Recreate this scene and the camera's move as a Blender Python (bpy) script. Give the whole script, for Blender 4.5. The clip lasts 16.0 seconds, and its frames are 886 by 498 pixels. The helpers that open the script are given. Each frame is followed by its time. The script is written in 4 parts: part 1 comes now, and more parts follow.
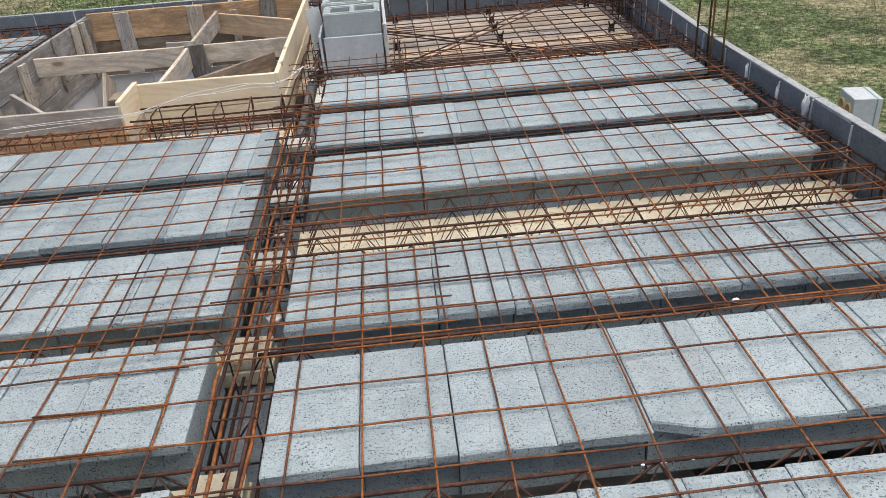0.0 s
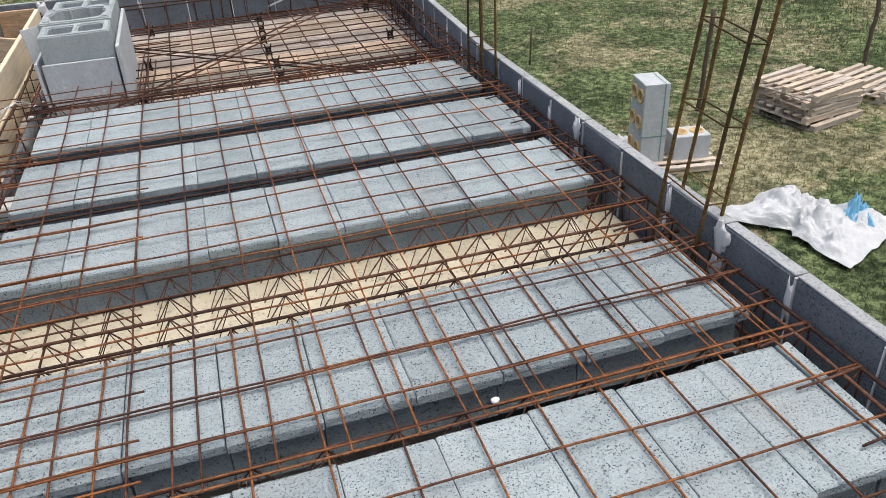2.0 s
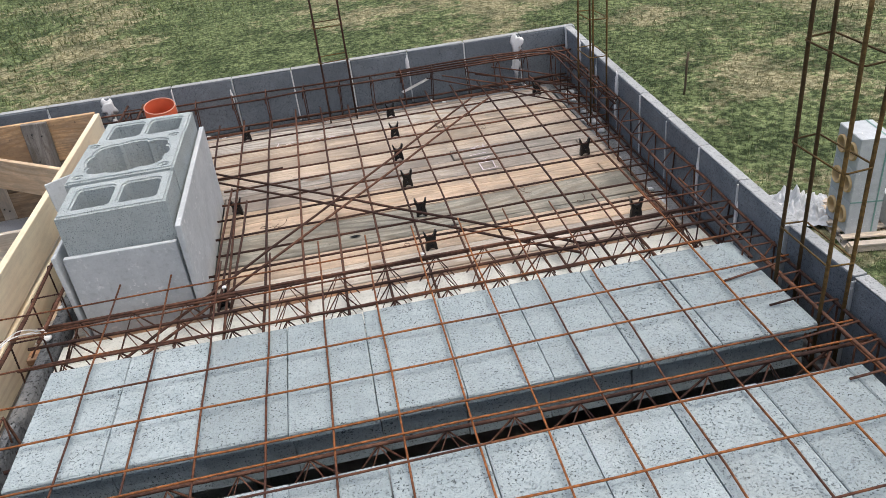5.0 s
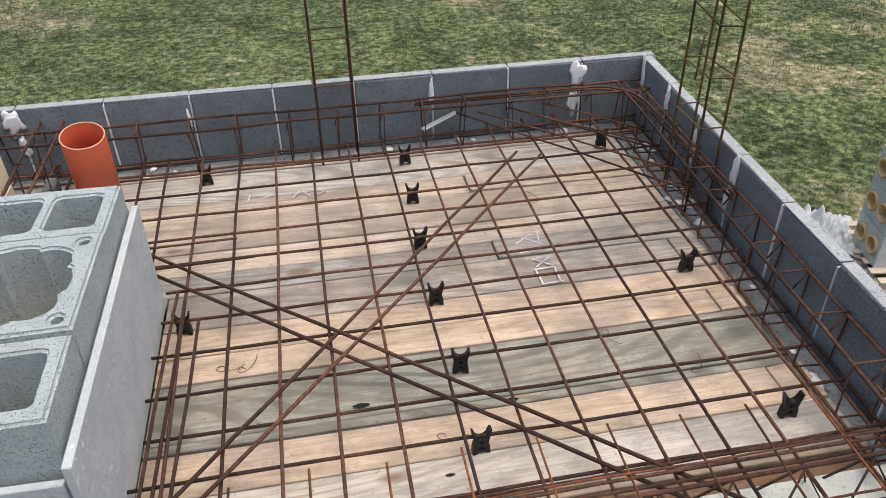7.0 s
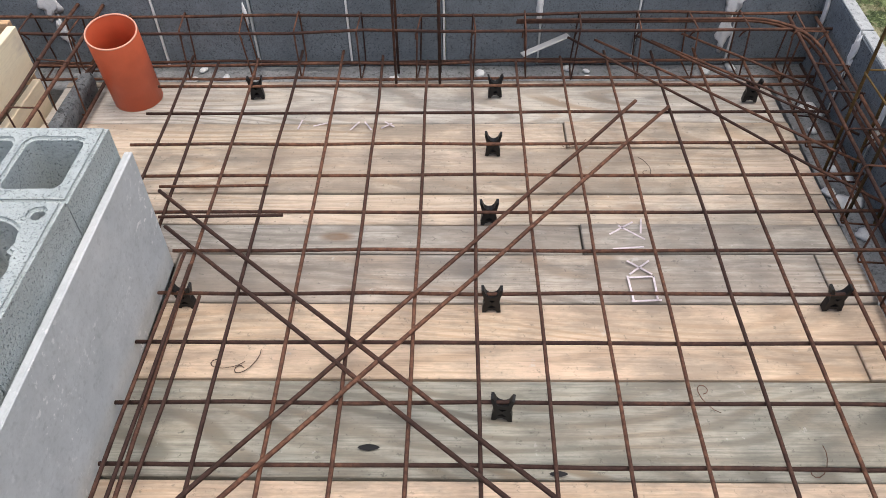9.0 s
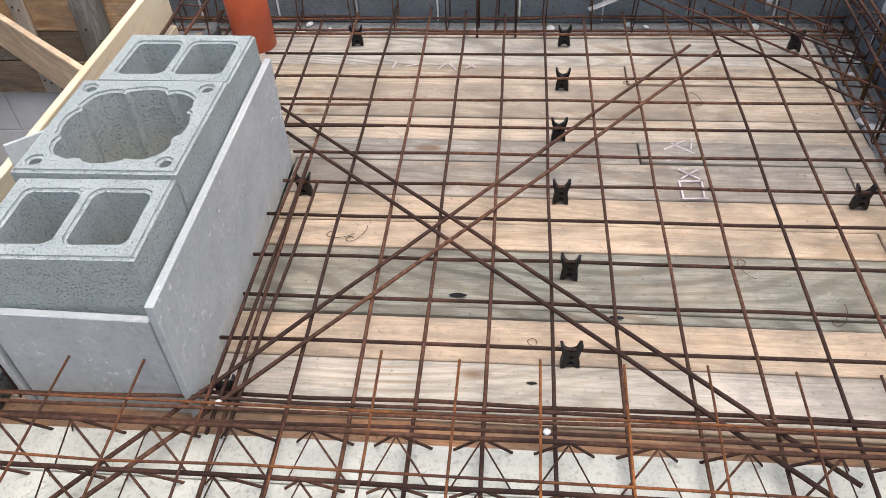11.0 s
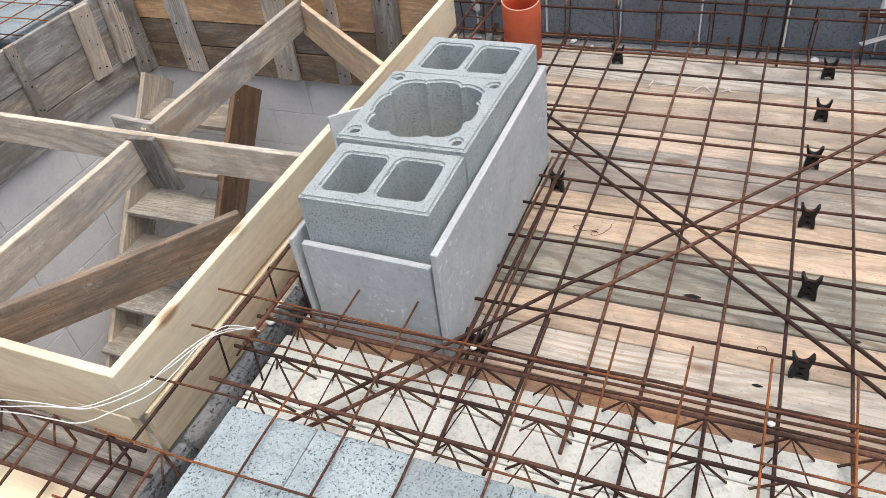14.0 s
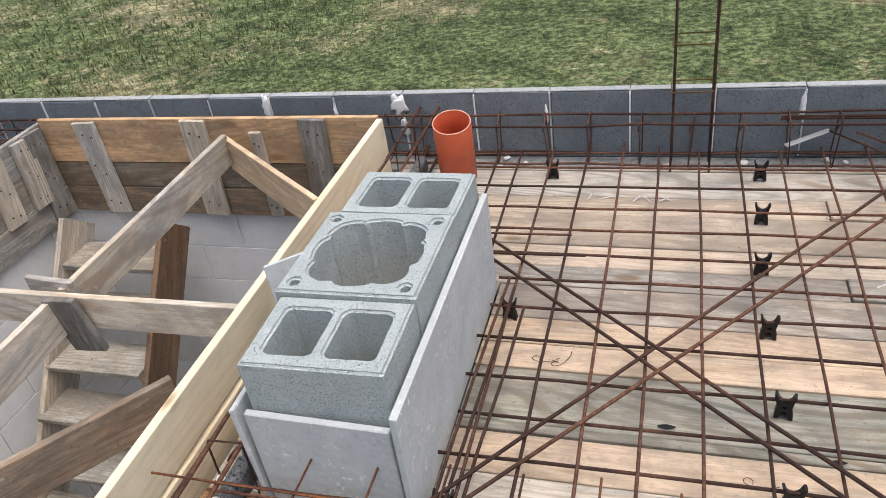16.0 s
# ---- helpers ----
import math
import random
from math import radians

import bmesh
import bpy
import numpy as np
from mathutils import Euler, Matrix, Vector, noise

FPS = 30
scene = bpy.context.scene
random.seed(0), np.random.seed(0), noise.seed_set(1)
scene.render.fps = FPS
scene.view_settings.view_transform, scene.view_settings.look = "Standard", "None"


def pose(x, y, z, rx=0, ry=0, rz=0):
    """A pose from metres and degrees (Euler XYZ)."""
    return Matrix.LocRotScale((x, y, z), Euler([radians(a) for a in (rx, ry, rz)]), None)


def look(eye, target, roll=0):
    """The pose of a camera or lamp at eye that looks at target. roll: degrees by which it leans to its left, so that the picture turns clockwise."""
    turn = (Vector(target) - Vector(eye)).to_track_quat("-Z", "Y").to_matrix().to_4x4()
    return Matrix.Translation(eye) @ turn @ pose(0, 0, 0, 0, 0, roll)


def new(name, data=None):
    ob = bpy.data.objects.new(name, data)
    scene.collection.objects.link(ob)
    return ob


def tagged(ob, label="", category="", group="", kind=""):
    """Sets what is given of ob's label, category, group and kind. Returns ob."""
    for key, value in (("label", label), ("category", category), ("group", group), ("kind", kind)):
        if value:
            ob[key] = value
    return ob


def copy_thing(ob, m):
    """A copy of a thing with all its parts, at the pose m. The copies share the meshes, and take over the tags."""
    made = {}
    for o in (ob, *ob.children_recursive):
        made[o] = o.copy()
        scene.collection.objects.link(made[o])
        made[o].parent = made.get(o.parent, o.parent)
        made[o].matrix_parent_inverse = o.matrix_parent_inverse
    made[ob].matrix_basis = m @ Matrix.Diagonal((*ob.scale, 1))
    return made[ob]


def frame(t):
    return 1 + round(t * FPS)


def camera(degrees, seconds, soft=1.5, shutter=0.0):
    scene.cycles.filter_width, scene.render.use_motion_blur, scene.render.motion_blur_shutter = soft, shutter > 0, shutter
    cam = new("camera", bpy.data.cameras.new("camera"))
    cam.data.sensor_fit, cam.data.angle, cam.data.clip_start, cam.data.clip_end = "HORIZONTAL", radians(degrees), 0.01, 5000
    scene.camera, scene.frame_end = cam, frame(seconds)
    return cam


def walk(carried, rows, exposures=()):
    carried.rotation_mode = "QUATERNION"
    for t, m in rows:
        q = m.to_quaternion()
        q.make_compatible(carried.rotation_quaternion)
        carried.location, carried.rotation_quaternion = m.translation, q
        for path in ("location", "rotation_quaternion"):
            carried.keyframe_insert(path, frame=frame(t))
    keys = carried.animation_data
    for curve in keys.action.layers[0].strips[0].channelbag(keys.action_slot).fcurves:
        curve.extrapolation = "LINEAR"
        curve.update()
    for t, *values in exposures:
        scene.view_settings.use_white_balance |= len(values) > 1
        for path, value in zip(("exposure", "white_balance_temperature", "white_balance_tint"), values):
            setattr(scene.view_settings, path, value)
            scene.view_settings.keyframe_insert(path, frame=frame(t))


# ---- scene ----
cam = camera(60.3, 16.0, soft=0.6)
PATH = [
    (0, (0.464, 0.47, 1.491), (0.545, 2.217, 0.521), -4.5),
    (0.5, (0.52, 0.578, 1.537), (0.813, 2.341, 0.64), -3.7),
    (1, (0.709, 0.641, 1.536), (1.015, 2.422, 0.678), -4.0),
    (1.5, (0.909, 0.728, 1.536), (1.277, 2.472, 0.627), -4.4),
    (2, (0.972, 1.043, 1.49), (1.454, 2.693, 0.469), -3.2),
    (2.5, (0.982, 1.336, 1.528), (1.421, 2.966, 0.456), -3.6),
    (3, (1.081, 1.768, 1.496), (1.325, 3.455, 0.45), -6.4),
    (3.5, (1.123, 2.178, 1.521), (1.392, 3.866, 0.483), -6.1),
    (4, (1.011, 2.609, 1.539), (1.367, 4.259, 0.467), -6.1),
    (4.5, (1.009, 3.038, 1.513), (1.199, 4.732, 0.466), -8.4),
    (5, (1.11, 3.444, 1.536), (1.321, 5.161, 0.532), -7.0),
    (5.2, (1.133, 3.536, 1.527), (1.383, 5.26, 0.545), -6.4),
    (7.3, (1.062, 5.216, 1.586), (1.318, 6.802, 0.395), 0.0),
    (7.5, (1.083, 5.364, 1.585), (1.254, 6.936, 0.36), -0.8),
    (8, (1.174, 5.666, 1.557), (1.119, 7.172, 0.242), -1.8),
    (8.2, (1.207, 5.702, 1.559), (1.178, 7.178, 0.211), -0.6),
    (10.3, (1.431, 5.567, 1.433), (1.262, 6.946, -0.005), -6.2),
    (10.5, (1.381, 5.461, 1.445), (1.167, 6.854, 0.026), -5.9),
    (11, (1.258, 5.095, 1.508), (1.078, 6.538, 0.135), -3.3),
    (11.5, (1.244, 5.016, 1.524), (1.145, 6.486, 0.172), -2.0),
    (12, (1.343, 4.991, 1.523), (1.05, 6.423, 0.158), -3.6),
    (12.5, (1.266, 4.921, 1.519), (0.72, 6.295, 0.171), -3.8),
    (13, (1.169, 4.773, 1.579), (0.551, 6.147, 0.264), -2.5),
    (13.5, (1.139, 4.746, 1.595), (0.472, 6.103, 0.287), -5.3),
    (14, (1.191, 4.789, 1.607), (0.492, 6.153, 0.322), -8.4),
    (14.5, (1.224, 4.823, 1.607), (0.583, 6.256, 0.368), -7.7),
    (15, (1.18, 4.791, 1.617), (0.6, 6.293, 0.43), -7.3),
    (15.5, (1.128, 4.819, 1.625), (0.57, 6.361, 0.48), -7.9),
    (16, (1.086, 4.976, 1.639), (0.516, 6.544, 0.536), -9.0),
]
walk(cam, [(t, look(eye, target, roll)) for t, eye, target, roll in PATH], [(0, 0.0), (5, 0.0), (8, 0.03), (11, 0.1), (16, 0.12)])

# ---- light ----
world = bpy.data.worlds.new("overcast_sky")
scene.world = world
world.use_nodes = True
wn = world.node_tree.nodes
sky = wn.new("ShaderNodeTexSky")
sky.sky_type = "NISHITA"
sky.sun_disc = False
sky.sun_elevation, sky.sun_rotation = radians(75), radians(115)
sky.air_density, sky.dust_density, sky.ozone_density = 1.0, 6.0, 1.0
world.node_tree.links.new(sky.outputs[0], wn["Background"].inputs[0])
wn["Background"].inputs[1].default_value = 0.145
sun_data = bpy.data.lights.new("sun", "SUN")
sun_data.energy, sun_data.angle, sun_data.color = 2.1, radians(65), (1.0, 0.97, 0.93)
sun = new("sun", sun_data)
sun.matrix_world = look((3.5, 0, 26), (0, 4, 0))


# ---- materials ----
def nodes_of(name, rough=0.9, metal=0.0, spec=0.3):
    mat = bpy.data.materials.new(name)
    mat.use_nodes = True
    nt = mat.node_tree
    b = nt.nodes["Principled BSDF"]
    b.inputs["Roughness"].default_value = rough
    b.inputs["Metallic"].default_value = metal
    b.inputs["Specular IOR Level"].default_value = spec
    return mat, nt, b


def node(nt, kind, **values):
    n = nt.nodes.new(kind)
    for key, value in values.items():
        n.inputs[key].default_value = value
    return n


def ramp(nt, source, stops):
    r = nt.nodes.new("ShaderNodeValToRGB")
    while len(r.color_ramp.elements) < len(stops):
        r.color_ramp.elements.new(0.5)
    for e, (p, c) in zip(r.color_ramp.elements, stops):
        e.position, e.color = p, (*c, 1) if len(c) == 3 else (c[0],) * 3 + (1,)
    nt.links.new(source, r.inputs[0])
    return r.outputs[0]


def mix(nt, fac, a, b, how="MIX"):
    m = nt.nodes.new("ShaderNodeMix")
    m.data_type, m.blend_type = "RGBA", how
    for socket, value in ((m.inputs[0], fac), (m.inputs[6], a), (m.inputs[7], b)):
        if isinstance(value, (int, float)):
            socket.default_value = value
        elif isinstance(value, tuple):
            socket.default_value = (*value, 1)
        else:
            nt.links.new(value, socket)
    return m.outputs[2]


def noise_of(nt, coord, scale, detail=4.0, rough=0.6):
    n = node(nt, "ShaderNodeTexNoise", Scale=scale, Detail=detail, Roughness=rough)
    nt.links.new(coord, n.inputs["Vector"])
    return n.outputs[0]


def bump_to(nt, b, height, strength, distance):
    n = node(nt, "ShaderNodeBump", Strength=strength, Distance=distance)
    nt.links.new(height, n.inputs["Height"])
    nt.links.new(n.outputs[0], b.inputs["Normal"])


def shifted(nt):
    """Object coordinates moved by the object's random number, so that alike pieces differ."""
    tc = nt.nodes.new("ShaderNodeTexCoord")
    info = nt.nodes.new("ShaderNodeObjectInfo")
    mul = nt.nodes.new("ShaderNodeMath")
    mul.operation = "MULTIPLY"
    mul.inputs[1].default_value = 37.0
    nt.links.new(info.outputs["Random"], mul.inputs[0])
    add = nt.nodes.new("ShaderNodeVectorMath")
    add.operation = "ADD"
    nt.links.new(tc.outputs["Object"], add.inputs[0])
    nt.links.new(mul.outputs[0], add.inputs[1])
    return add.outputs[0], info.outputs["Random"]


def concrete(name, dark, light, pore=260.0, pit=0.5, vary=0.25, stain=(0.33, 0.32, 0.29), relief=1.0, pebble=0.3, blotch=0.45, splash=0.0):
    mat, nt, b = nodes_of(name, 0.95, spec=0.15)
    co, rnd = shifted(nt)
    fine = noise_of(nt, co, pore, 3, 0.7)
    mid = noise_of(nt, co, 9, 5, 0.65)
    base = mix(nt, ramp(nt, mid, [(0.3, (0,)), (0.7, (1,))]), dark, light)
    base = mix(nt, ramp(nt, rnd, [(0.0, (0,)), (1.0, (vary,))]), base, tuple(c * 0.62 for c in dark))
    pock = noise_of(nt, co, pore * 0.42, 2, 0.5)
    base = mix(nt, ramp(nt, pock, [(0.30, (pit * 1.4,)), (0.40, (0,))]), base, tuple(c * 0.22 for c in dark))
    base = mix(nt, ramp(nt, pock, [(0.6, (0,)), (0.72, (pit * 0.35,))]), base, tuple(min(0.85, c * 1.25) for c in light))
    chunk = noise_of(nt, co, pore * 0.28, 3, 0.6)
    base = mix(nt, ramp(nt, chunk, [(0.36, (blotch * pit,)), (0.52, (0,))]), base, tuple(c * 0.45 for c in dark))
    grain = ramp(nt, fine, [(0.34, (pit,)), (0.5, (0,))])
    base = mix(nt, grain, base, tuple(c * 0.3 for c in dark))
    big = noise_of(nt, co, 2.3, 3)
    base = mix(nt, ramp(nt, big, [(0.58, (0,)), (0.75, (0.35,))]), base, stain)
    holes = noise_of(nt, co, pore * 0.75, 1.5, 0.5)
    hollow = nt.nodes.new("ShaderNodeMath")
    hollow.operation = "MULTIPLY"
    nt.links.new(ramp(nt, holes, [(0.33, (1,)), (0.40, (0,))]), hollow.inputs[0])
    nt.links.new(ramp(nt, noise_of(nt, co, 14, 3), [(0.38, (pebble * 0.5,)), (0.6, (min(1.0, pebble * 1.8),))]), hollow.inputs[1])
    base = mix(nt, hollow.outputs[0], base, tuple(c * 0.16 for c in dark))
    if splash:
        drops = noise_of(nt, co, 45, 3, 0.6)
        where = ramp(nt, noise_of(nt, co, 3.5, 2), [(0.45, (0,)), (0.62, (splash,))])
        spot = nt.nodes.new("ShaderNodeMath")
        spot.operation = "MULTIPLY"
        nt.links.new(where, spot.inputs[0])
        nt.links.new(ramp(nt, drops, [(0.60, (0,)), (0.66, (1,))]), spot.inputs[1])
        base = mix(nt, spot.outputs[0], base, (0.8, 0.8, 0.8))
    nt.links.new(base, b.inputs["Base Color"])
    h = mix(nt, 0.45, mix(nt, 0.6, fine, ramp(nt, holes, [(0.3, (0,)), (0.45, (1,))])), chunk)
    bump_to(nt, b, h, min(1.0, 0.75 * relief), 0.006 * relief)
    return mat


def rust(name, dark, bright, amount):
    mat, nt, b = nodes_of(name, 0.85, 0.15, 0.3)
    geo = nt.nodes.new("ShaderNodeNewGeometry")
    co = geo.outputs["Position"]
    info = nt.nodes.new("ShaderNodeObjectInfo")
    n1 = noise_of(nt, co, 2.2, 4)
    n2 = noise_of(nt, co, 60, 3)
    both = nt.nodes.new("ShaderNodeMath")
    both.operation = "MULTIPLY_ADD"
    both.inputs[1].default_value = 0.3
    nt.links.new(info.outputs["Random"], both.inputs[0])
    nt.links.new(n1, both.inputs[2])
    base = mix(nt, ramp(nt, both.outputs[0], [(amount, (0,)), (amount + 0.25, (1,))]), dark, bright)
    base = mix(nt, ramp(nt, n2, [(0.4, (0.55,)), (0.62, (0,))]), base, tuple(c * 0.4 for c in dark))
    nt.links.new(base, b.inputs["Base Color"])
    rib = node(nt, "ShaderNodeTexWave", Scale=72.0, Distortion=0.5)
    rib.bands_direction = "DIAGONAL"
    nt.links.new(co, rib.inputs["Vector"])
    base = mix(nt, ramp(nt, rib.outputs[0], [(0.0, (0.1,)), (0.5, (0,))]), base, tuple(c * 0.45 for c in dark))
    nt.links.new(base, b.inputs["Base Color"])
    bump_to(nt, b, mix(nt, 0.35, n2, rib.outputs[0]), 0.45, 0.002)
    return mat


def wood(name, tone, grey, weather, saw=0.4, figure=0.45, streak=0.5):
    """Sawn board: flat-sawn figure along local x, knots, grey weathering and stains."""
    mat, nt, b = nodes_of(name, 0.85, spec=0.15)
    co, rnd = shifted(nt)

    def stretched(x, y):
        mp = node(nt, "ShaderNodeMapping", Scale=(x, y, y))
        nt.links.new(co, mp.inputs[0])
        return mp.outputs[0]

    swell = noise_of(nt, stretched(0.6, 3.6), 1.0, 0.9, 0.3)
    wave = nt.nodes.new("ShaderNodeMath")
    wave.operation = "MULTIPLY"
    wave.inputs[1].default_value = 130.0
    nt.links.new(swell, wave.inputs[0])
    sine = nt.nodes.new("ShaderNodeMath")
    sine.operation = "SINE"
    nt.links.new(wave.outputs[0], sine.inputs[0])
    rings = ramp(nt, sine.outputs[0], [(0.0, (0,)), (0.8, (1,))])
    fibre = noise_of(nt, stretched(5.0, 170.0), 1.0, 4, 0.75)
    fade = ramp(nt, noise_of(nt, stretched(1.6, 7.0), 1.0, 3), [(0.3, (figure * 0.3,)), (0.6, (figure,))])
    ringed = nt.nodes.new("ShaderNodeMath")
    ringed.operation = "MULTIPLY"
    nt.links.new(rings, ringed.inputs[0])
    nt.links.new(fade, ringed.inputs[1])
    base = mix(nt, ringed.outputs[0], tone, tuple(c * f for c, f in zip(tone, (0.66, 0.55, 0.46))))
    hue = noise_of(nt, stretched(1.1, 2.6), 1.0, 4, 0.6)
    base = mix(nt, ramp(nt, hue, [(0.42, (0,)), (0.62, (0.75,))]), base, tuple(min(0.86, c * f) for c, f in zip(tone, (1.16, 1.13, 1.16))))
    base = mix(nt, ramp(nt, fibre, [(0.38, (min(1.0, streak * 1.1),)), (0.51, (0,))]), base, tuple(c * 0.5 for c in tone))
    coarse = noise_of(nt, stretched(1.8, 48.0), 1.0, 3, 0.6)
    base = mix(nt, ramp(nt, coarse, [(0.36, (min(1.0, streak * 0.9),)), (0.5, (0,))]), base, tuple(c * f for c, f in zip(tone, (0.62, 0.56, 0.5))))
    patch = nt.nodes.new("ShaderNodeMath")
    patch.operation = "MULTIPLY_ADD"
    patch.inputs[1].default_value = 0.25
    nt.links.new(rnd, patch.inputs[0])
    nt.links.new(noise_of(nt, stretched(1.5, 4.5), 1.0, 5, 0.65), patch.inputs[2])
    greyed = mix(nt, ramp(nt, fibre, [(0.38, (min(1.0, streak * 1.3),)), (0.51, (0,))]), grey, tuple(c * 0.42 for c in grey))
    greyed = mix(nt, ramp(nt, coarse, [(0.36, (min(1.0, streak * 0.9),)), (0.5, (0,))]), greyed, tuple(c * 0.6 for c in grey))
    greyed = mix(nt, ringed.outputs[0], greyed, tuple(c * 0.5 for c in grey))
    base = mix(nt, ramp(nt, patch.outputs[0], [(weather, (0,)), (weather + 0.22, (0.9,))]), base, greyed)
    vor = node(nt, "ShaderNodeTexVoronoi", Scale=1.0)
    nt.links.new(stretched(1.8, 4.6), vor.inputs["Vector"])
    base = mix(nt, ramp(nt, vor.outputs[0], [(0.055, (0.9,)), (0.12, (0,))]), base, tuple(c * f for c, f in zip(tone, (0.4, 0.28, 0.2))))
    splash = noise_of(nt, co, 22, 4, 0.65)
    base = mix(nt, ramp(nt, splash, [(0.66, (0,)), (0.72, (0.5 if streak > 0.3 else 0.1,))]), base, (0.62, 0.6, 0.56))
    dirt = noise_of(nt, stretched(3.0, 8.0), 1.0, 6, 0.75)
    base = mix(nt, ramp(nt, dirt, [(0.45, (0,)), (0.62, (min(1.0, streak * 1.4),))]), base, tuple(c * 0.45 for c in grey))
    blot = noise_of(nt, stretched(0.9, 2.4), 1.0, 6, 0.8)
    base = mix(nt, ramp(nt, blot, [(0.5, (0,)), (0.58, (min(1.0, streak * 1.2),))]), base, tuple(c * f for c, f in zip(tone, (0.5, 0.5, 0.52))))
    speck = noise_of(nt, co, 60, 3, 0.7)
    base = mix(nt, ramp(nt, speck, [(0.30, (min(1.0, streak * 1.3),)), (0.38, (0,))]), base, tuple(c * 0.3 for c in grey))
    nt.links.new(base, b.inputs["Base Color"])
    bump_to(nt, b, mix(nt, 0.35, fibre, rings), saw, 0.0022)
    return mat


def plain(name, colour, rough=0.6, spec=0.4, scale=30.0, swing=0.25, bump=0.2, metal=0.0):
    mat, nt, b = nodes_of(name, rough, metal, spec)
    co, rnd = shifted(nt)
    n = noise_of(nt, co, scale, 5)
    n2 = noise_of(nt, co, scale * 0.15, 3)
    base = mix(nt, ramp(nt, n, [(0.35, (swing,)), (0.65, (0,))]), colour, tuple(c * 0.5 for c in colour))
    base = mix(nt, ramp(nt, n2, [(0.5, (0,)), (0.8, (swing,))]), base, tuple(min(1, c * 1.3 + 0.03) for c in colour))
    nt.links.new(base, b.inputs["Base Color"])
    bump_to(nt, b, n, bump, 0.002)
    return mat


M_FILLER = concrete("filler_block_concrete", (0.345, 0.412, 0.432), (0.455, 0.53, 0.552), pore=215, pit=0.25, vary=0.45, relief=1.3, pebble=0.5, blotch=0.6)
M_EDGE = concrete("edge_block_concrete", (0.18, 0.208, 0.237), (0.27, 0.305, 0.338), pore=240, pit=0.4, vary=0.4, stain=(0.13, 0.13, 0.14), pebble=0.4)
M_STRIP = concrete("dark_rough_concrete", (0.11, 0.12, 0.13), (0.2, 0.21, 0.22), pore=110, pit=0.5, vary=0.1, relief=1.5, pebble=0.5)
# paler edge concrete: light on the block tops put into the colour
M_LIT_TOP = concrete("lit_edge_top", (0.36, 0.38, 0.39), (0.47, 0.49, 0.50), pore=150, pit=0.3, vary=0.2, relief=0.8)
M_CHIM = concrete("chimney_block_concrete", (0.40, 0.452, 0.458), (0.485, 0.54, 0.547), pore=230, pit=0.18, vary=0.1, relief=1.5, pebble=0.3, blotch=0.4)
M_BOARD = concrete("cement_board", (0.46, 0.495, 0.515), (0.57, 0.605, 0.625), pore=90, pit=0.1, vary=0.1, stain=(0.66, 0.66, 0.66), relief=0.4, pebble=0.05, splash=0.8)
M_SOLE_W = concrete("pale_beam_concrete", (0.62, 0.63, 0.58), (0.715, 0.725, 0.67), pore=120, pit=0.18, vary=0.1, stain=(0.58, 0.57, 0.49), relief=0.5, pebble=0.15)
M_SOLE_Y = concrete("cream_beam_concrete", (0.60, 0.545, 0.40), (0.70, 0.645, 0.50), pore=80, pit=0.15, vary=0.25, stain=(0.5, 0.42, 0.27), relief=0.5)
M_WALL = concrete("grey_wall_concrete", (0.24, 0.25, 0.26), (0.36, 0.37, 0.38), pore=120, pit=0.4, vary=0.1)
M_WHITE = concrete("white_block", (0.76, 0.77, 0.78), (0.84, 0.85, 0.86), pore=160, pit=0.08, vary=0.12, stain=(0.5, 0.5, 0.5), relief=0.5, pebble=0.05)
M_MORTAR = concrete("white_mortar", (0.76, 0.77, 0.78), (0.84, 0.85, 0.86), pore=120, pit=0.1, vary=0.05, stain=(0.6, 0.6, 0.6), relief=0.8, pebble=0.05)
M_RUST = rust("dark_rusty_steel", (0.058, 0.031, 0.025), (0.19, 0.09, 0.057), 0.54)
M_MESH = rust("orange_rusty_steel", (0.10, 0.047, 0.034), (0.38, 0.14, 0.045), 0.5)
M_OLIVE = rust("brown_olive_steel", (0.085, 0.055, 0.024), (0.22, 0.135, 0.045), 0.55)
M_WOOD_NEW = wood("new_spruce", (0.83, 0.70, 0.505), (0.6, 0.53, 0.44), 0.85, 0.12, 0.32, 0.1)
M_WOOD_PALE = wood("pale_weathered_spruce", (0.74, 0.65, 0.52), (0.64, 0.60, 0.54), 0.6, 0.5, 0.8, 0.38)
M_WOOD_UMBER = wood("umber_weathered_board", (0.29, 0.215, 0.145), (0.26, 0.235, 0.2), 0.6, 0.6, 0.9, 0.55)
M_WOOD_GREY = wood("grey_weathered_board", (0.47, 0.41, 0.33), (0.44, 0.43, 0.41), 0.42, 0.6, 0.8, 0.6)
M_WOOD_PEACH = wood("peach_spruce", (0.80, 0.60, 0.40), (0.6, 0.52, 0.42), 0.85, 0.2, 0.6, 0.3)
M_WOOD_RED = wood("orange_spruce", (0.66, 0.44, 0.25), (0.40, 0.33, 0.27), 0.66, 0.3, 0.7, 0.5)
M_WOOD_OLD = wood("weathered_spruce", (0.60, 0.53, 0.425), (0.57, 0.54, 0.50), 0.46, 0.6, 0.9, 0.45)
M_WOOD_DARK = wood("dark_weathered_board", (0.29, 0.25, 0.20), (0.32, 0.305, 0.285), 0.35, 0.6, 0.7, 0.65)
M_WOOD_BROWN = wood("brown_board", (0.36, 0.255, 0.175), (0.37, 0.315, 0.255), 0.6, 0.4, 0.6, 0.6)
M_DECK_A = wood("deck_orange", (0.625, 0.49, 0.36), (0.485, 0.455, 0.395), 0.76, 0.4, 0.55, 0.36)
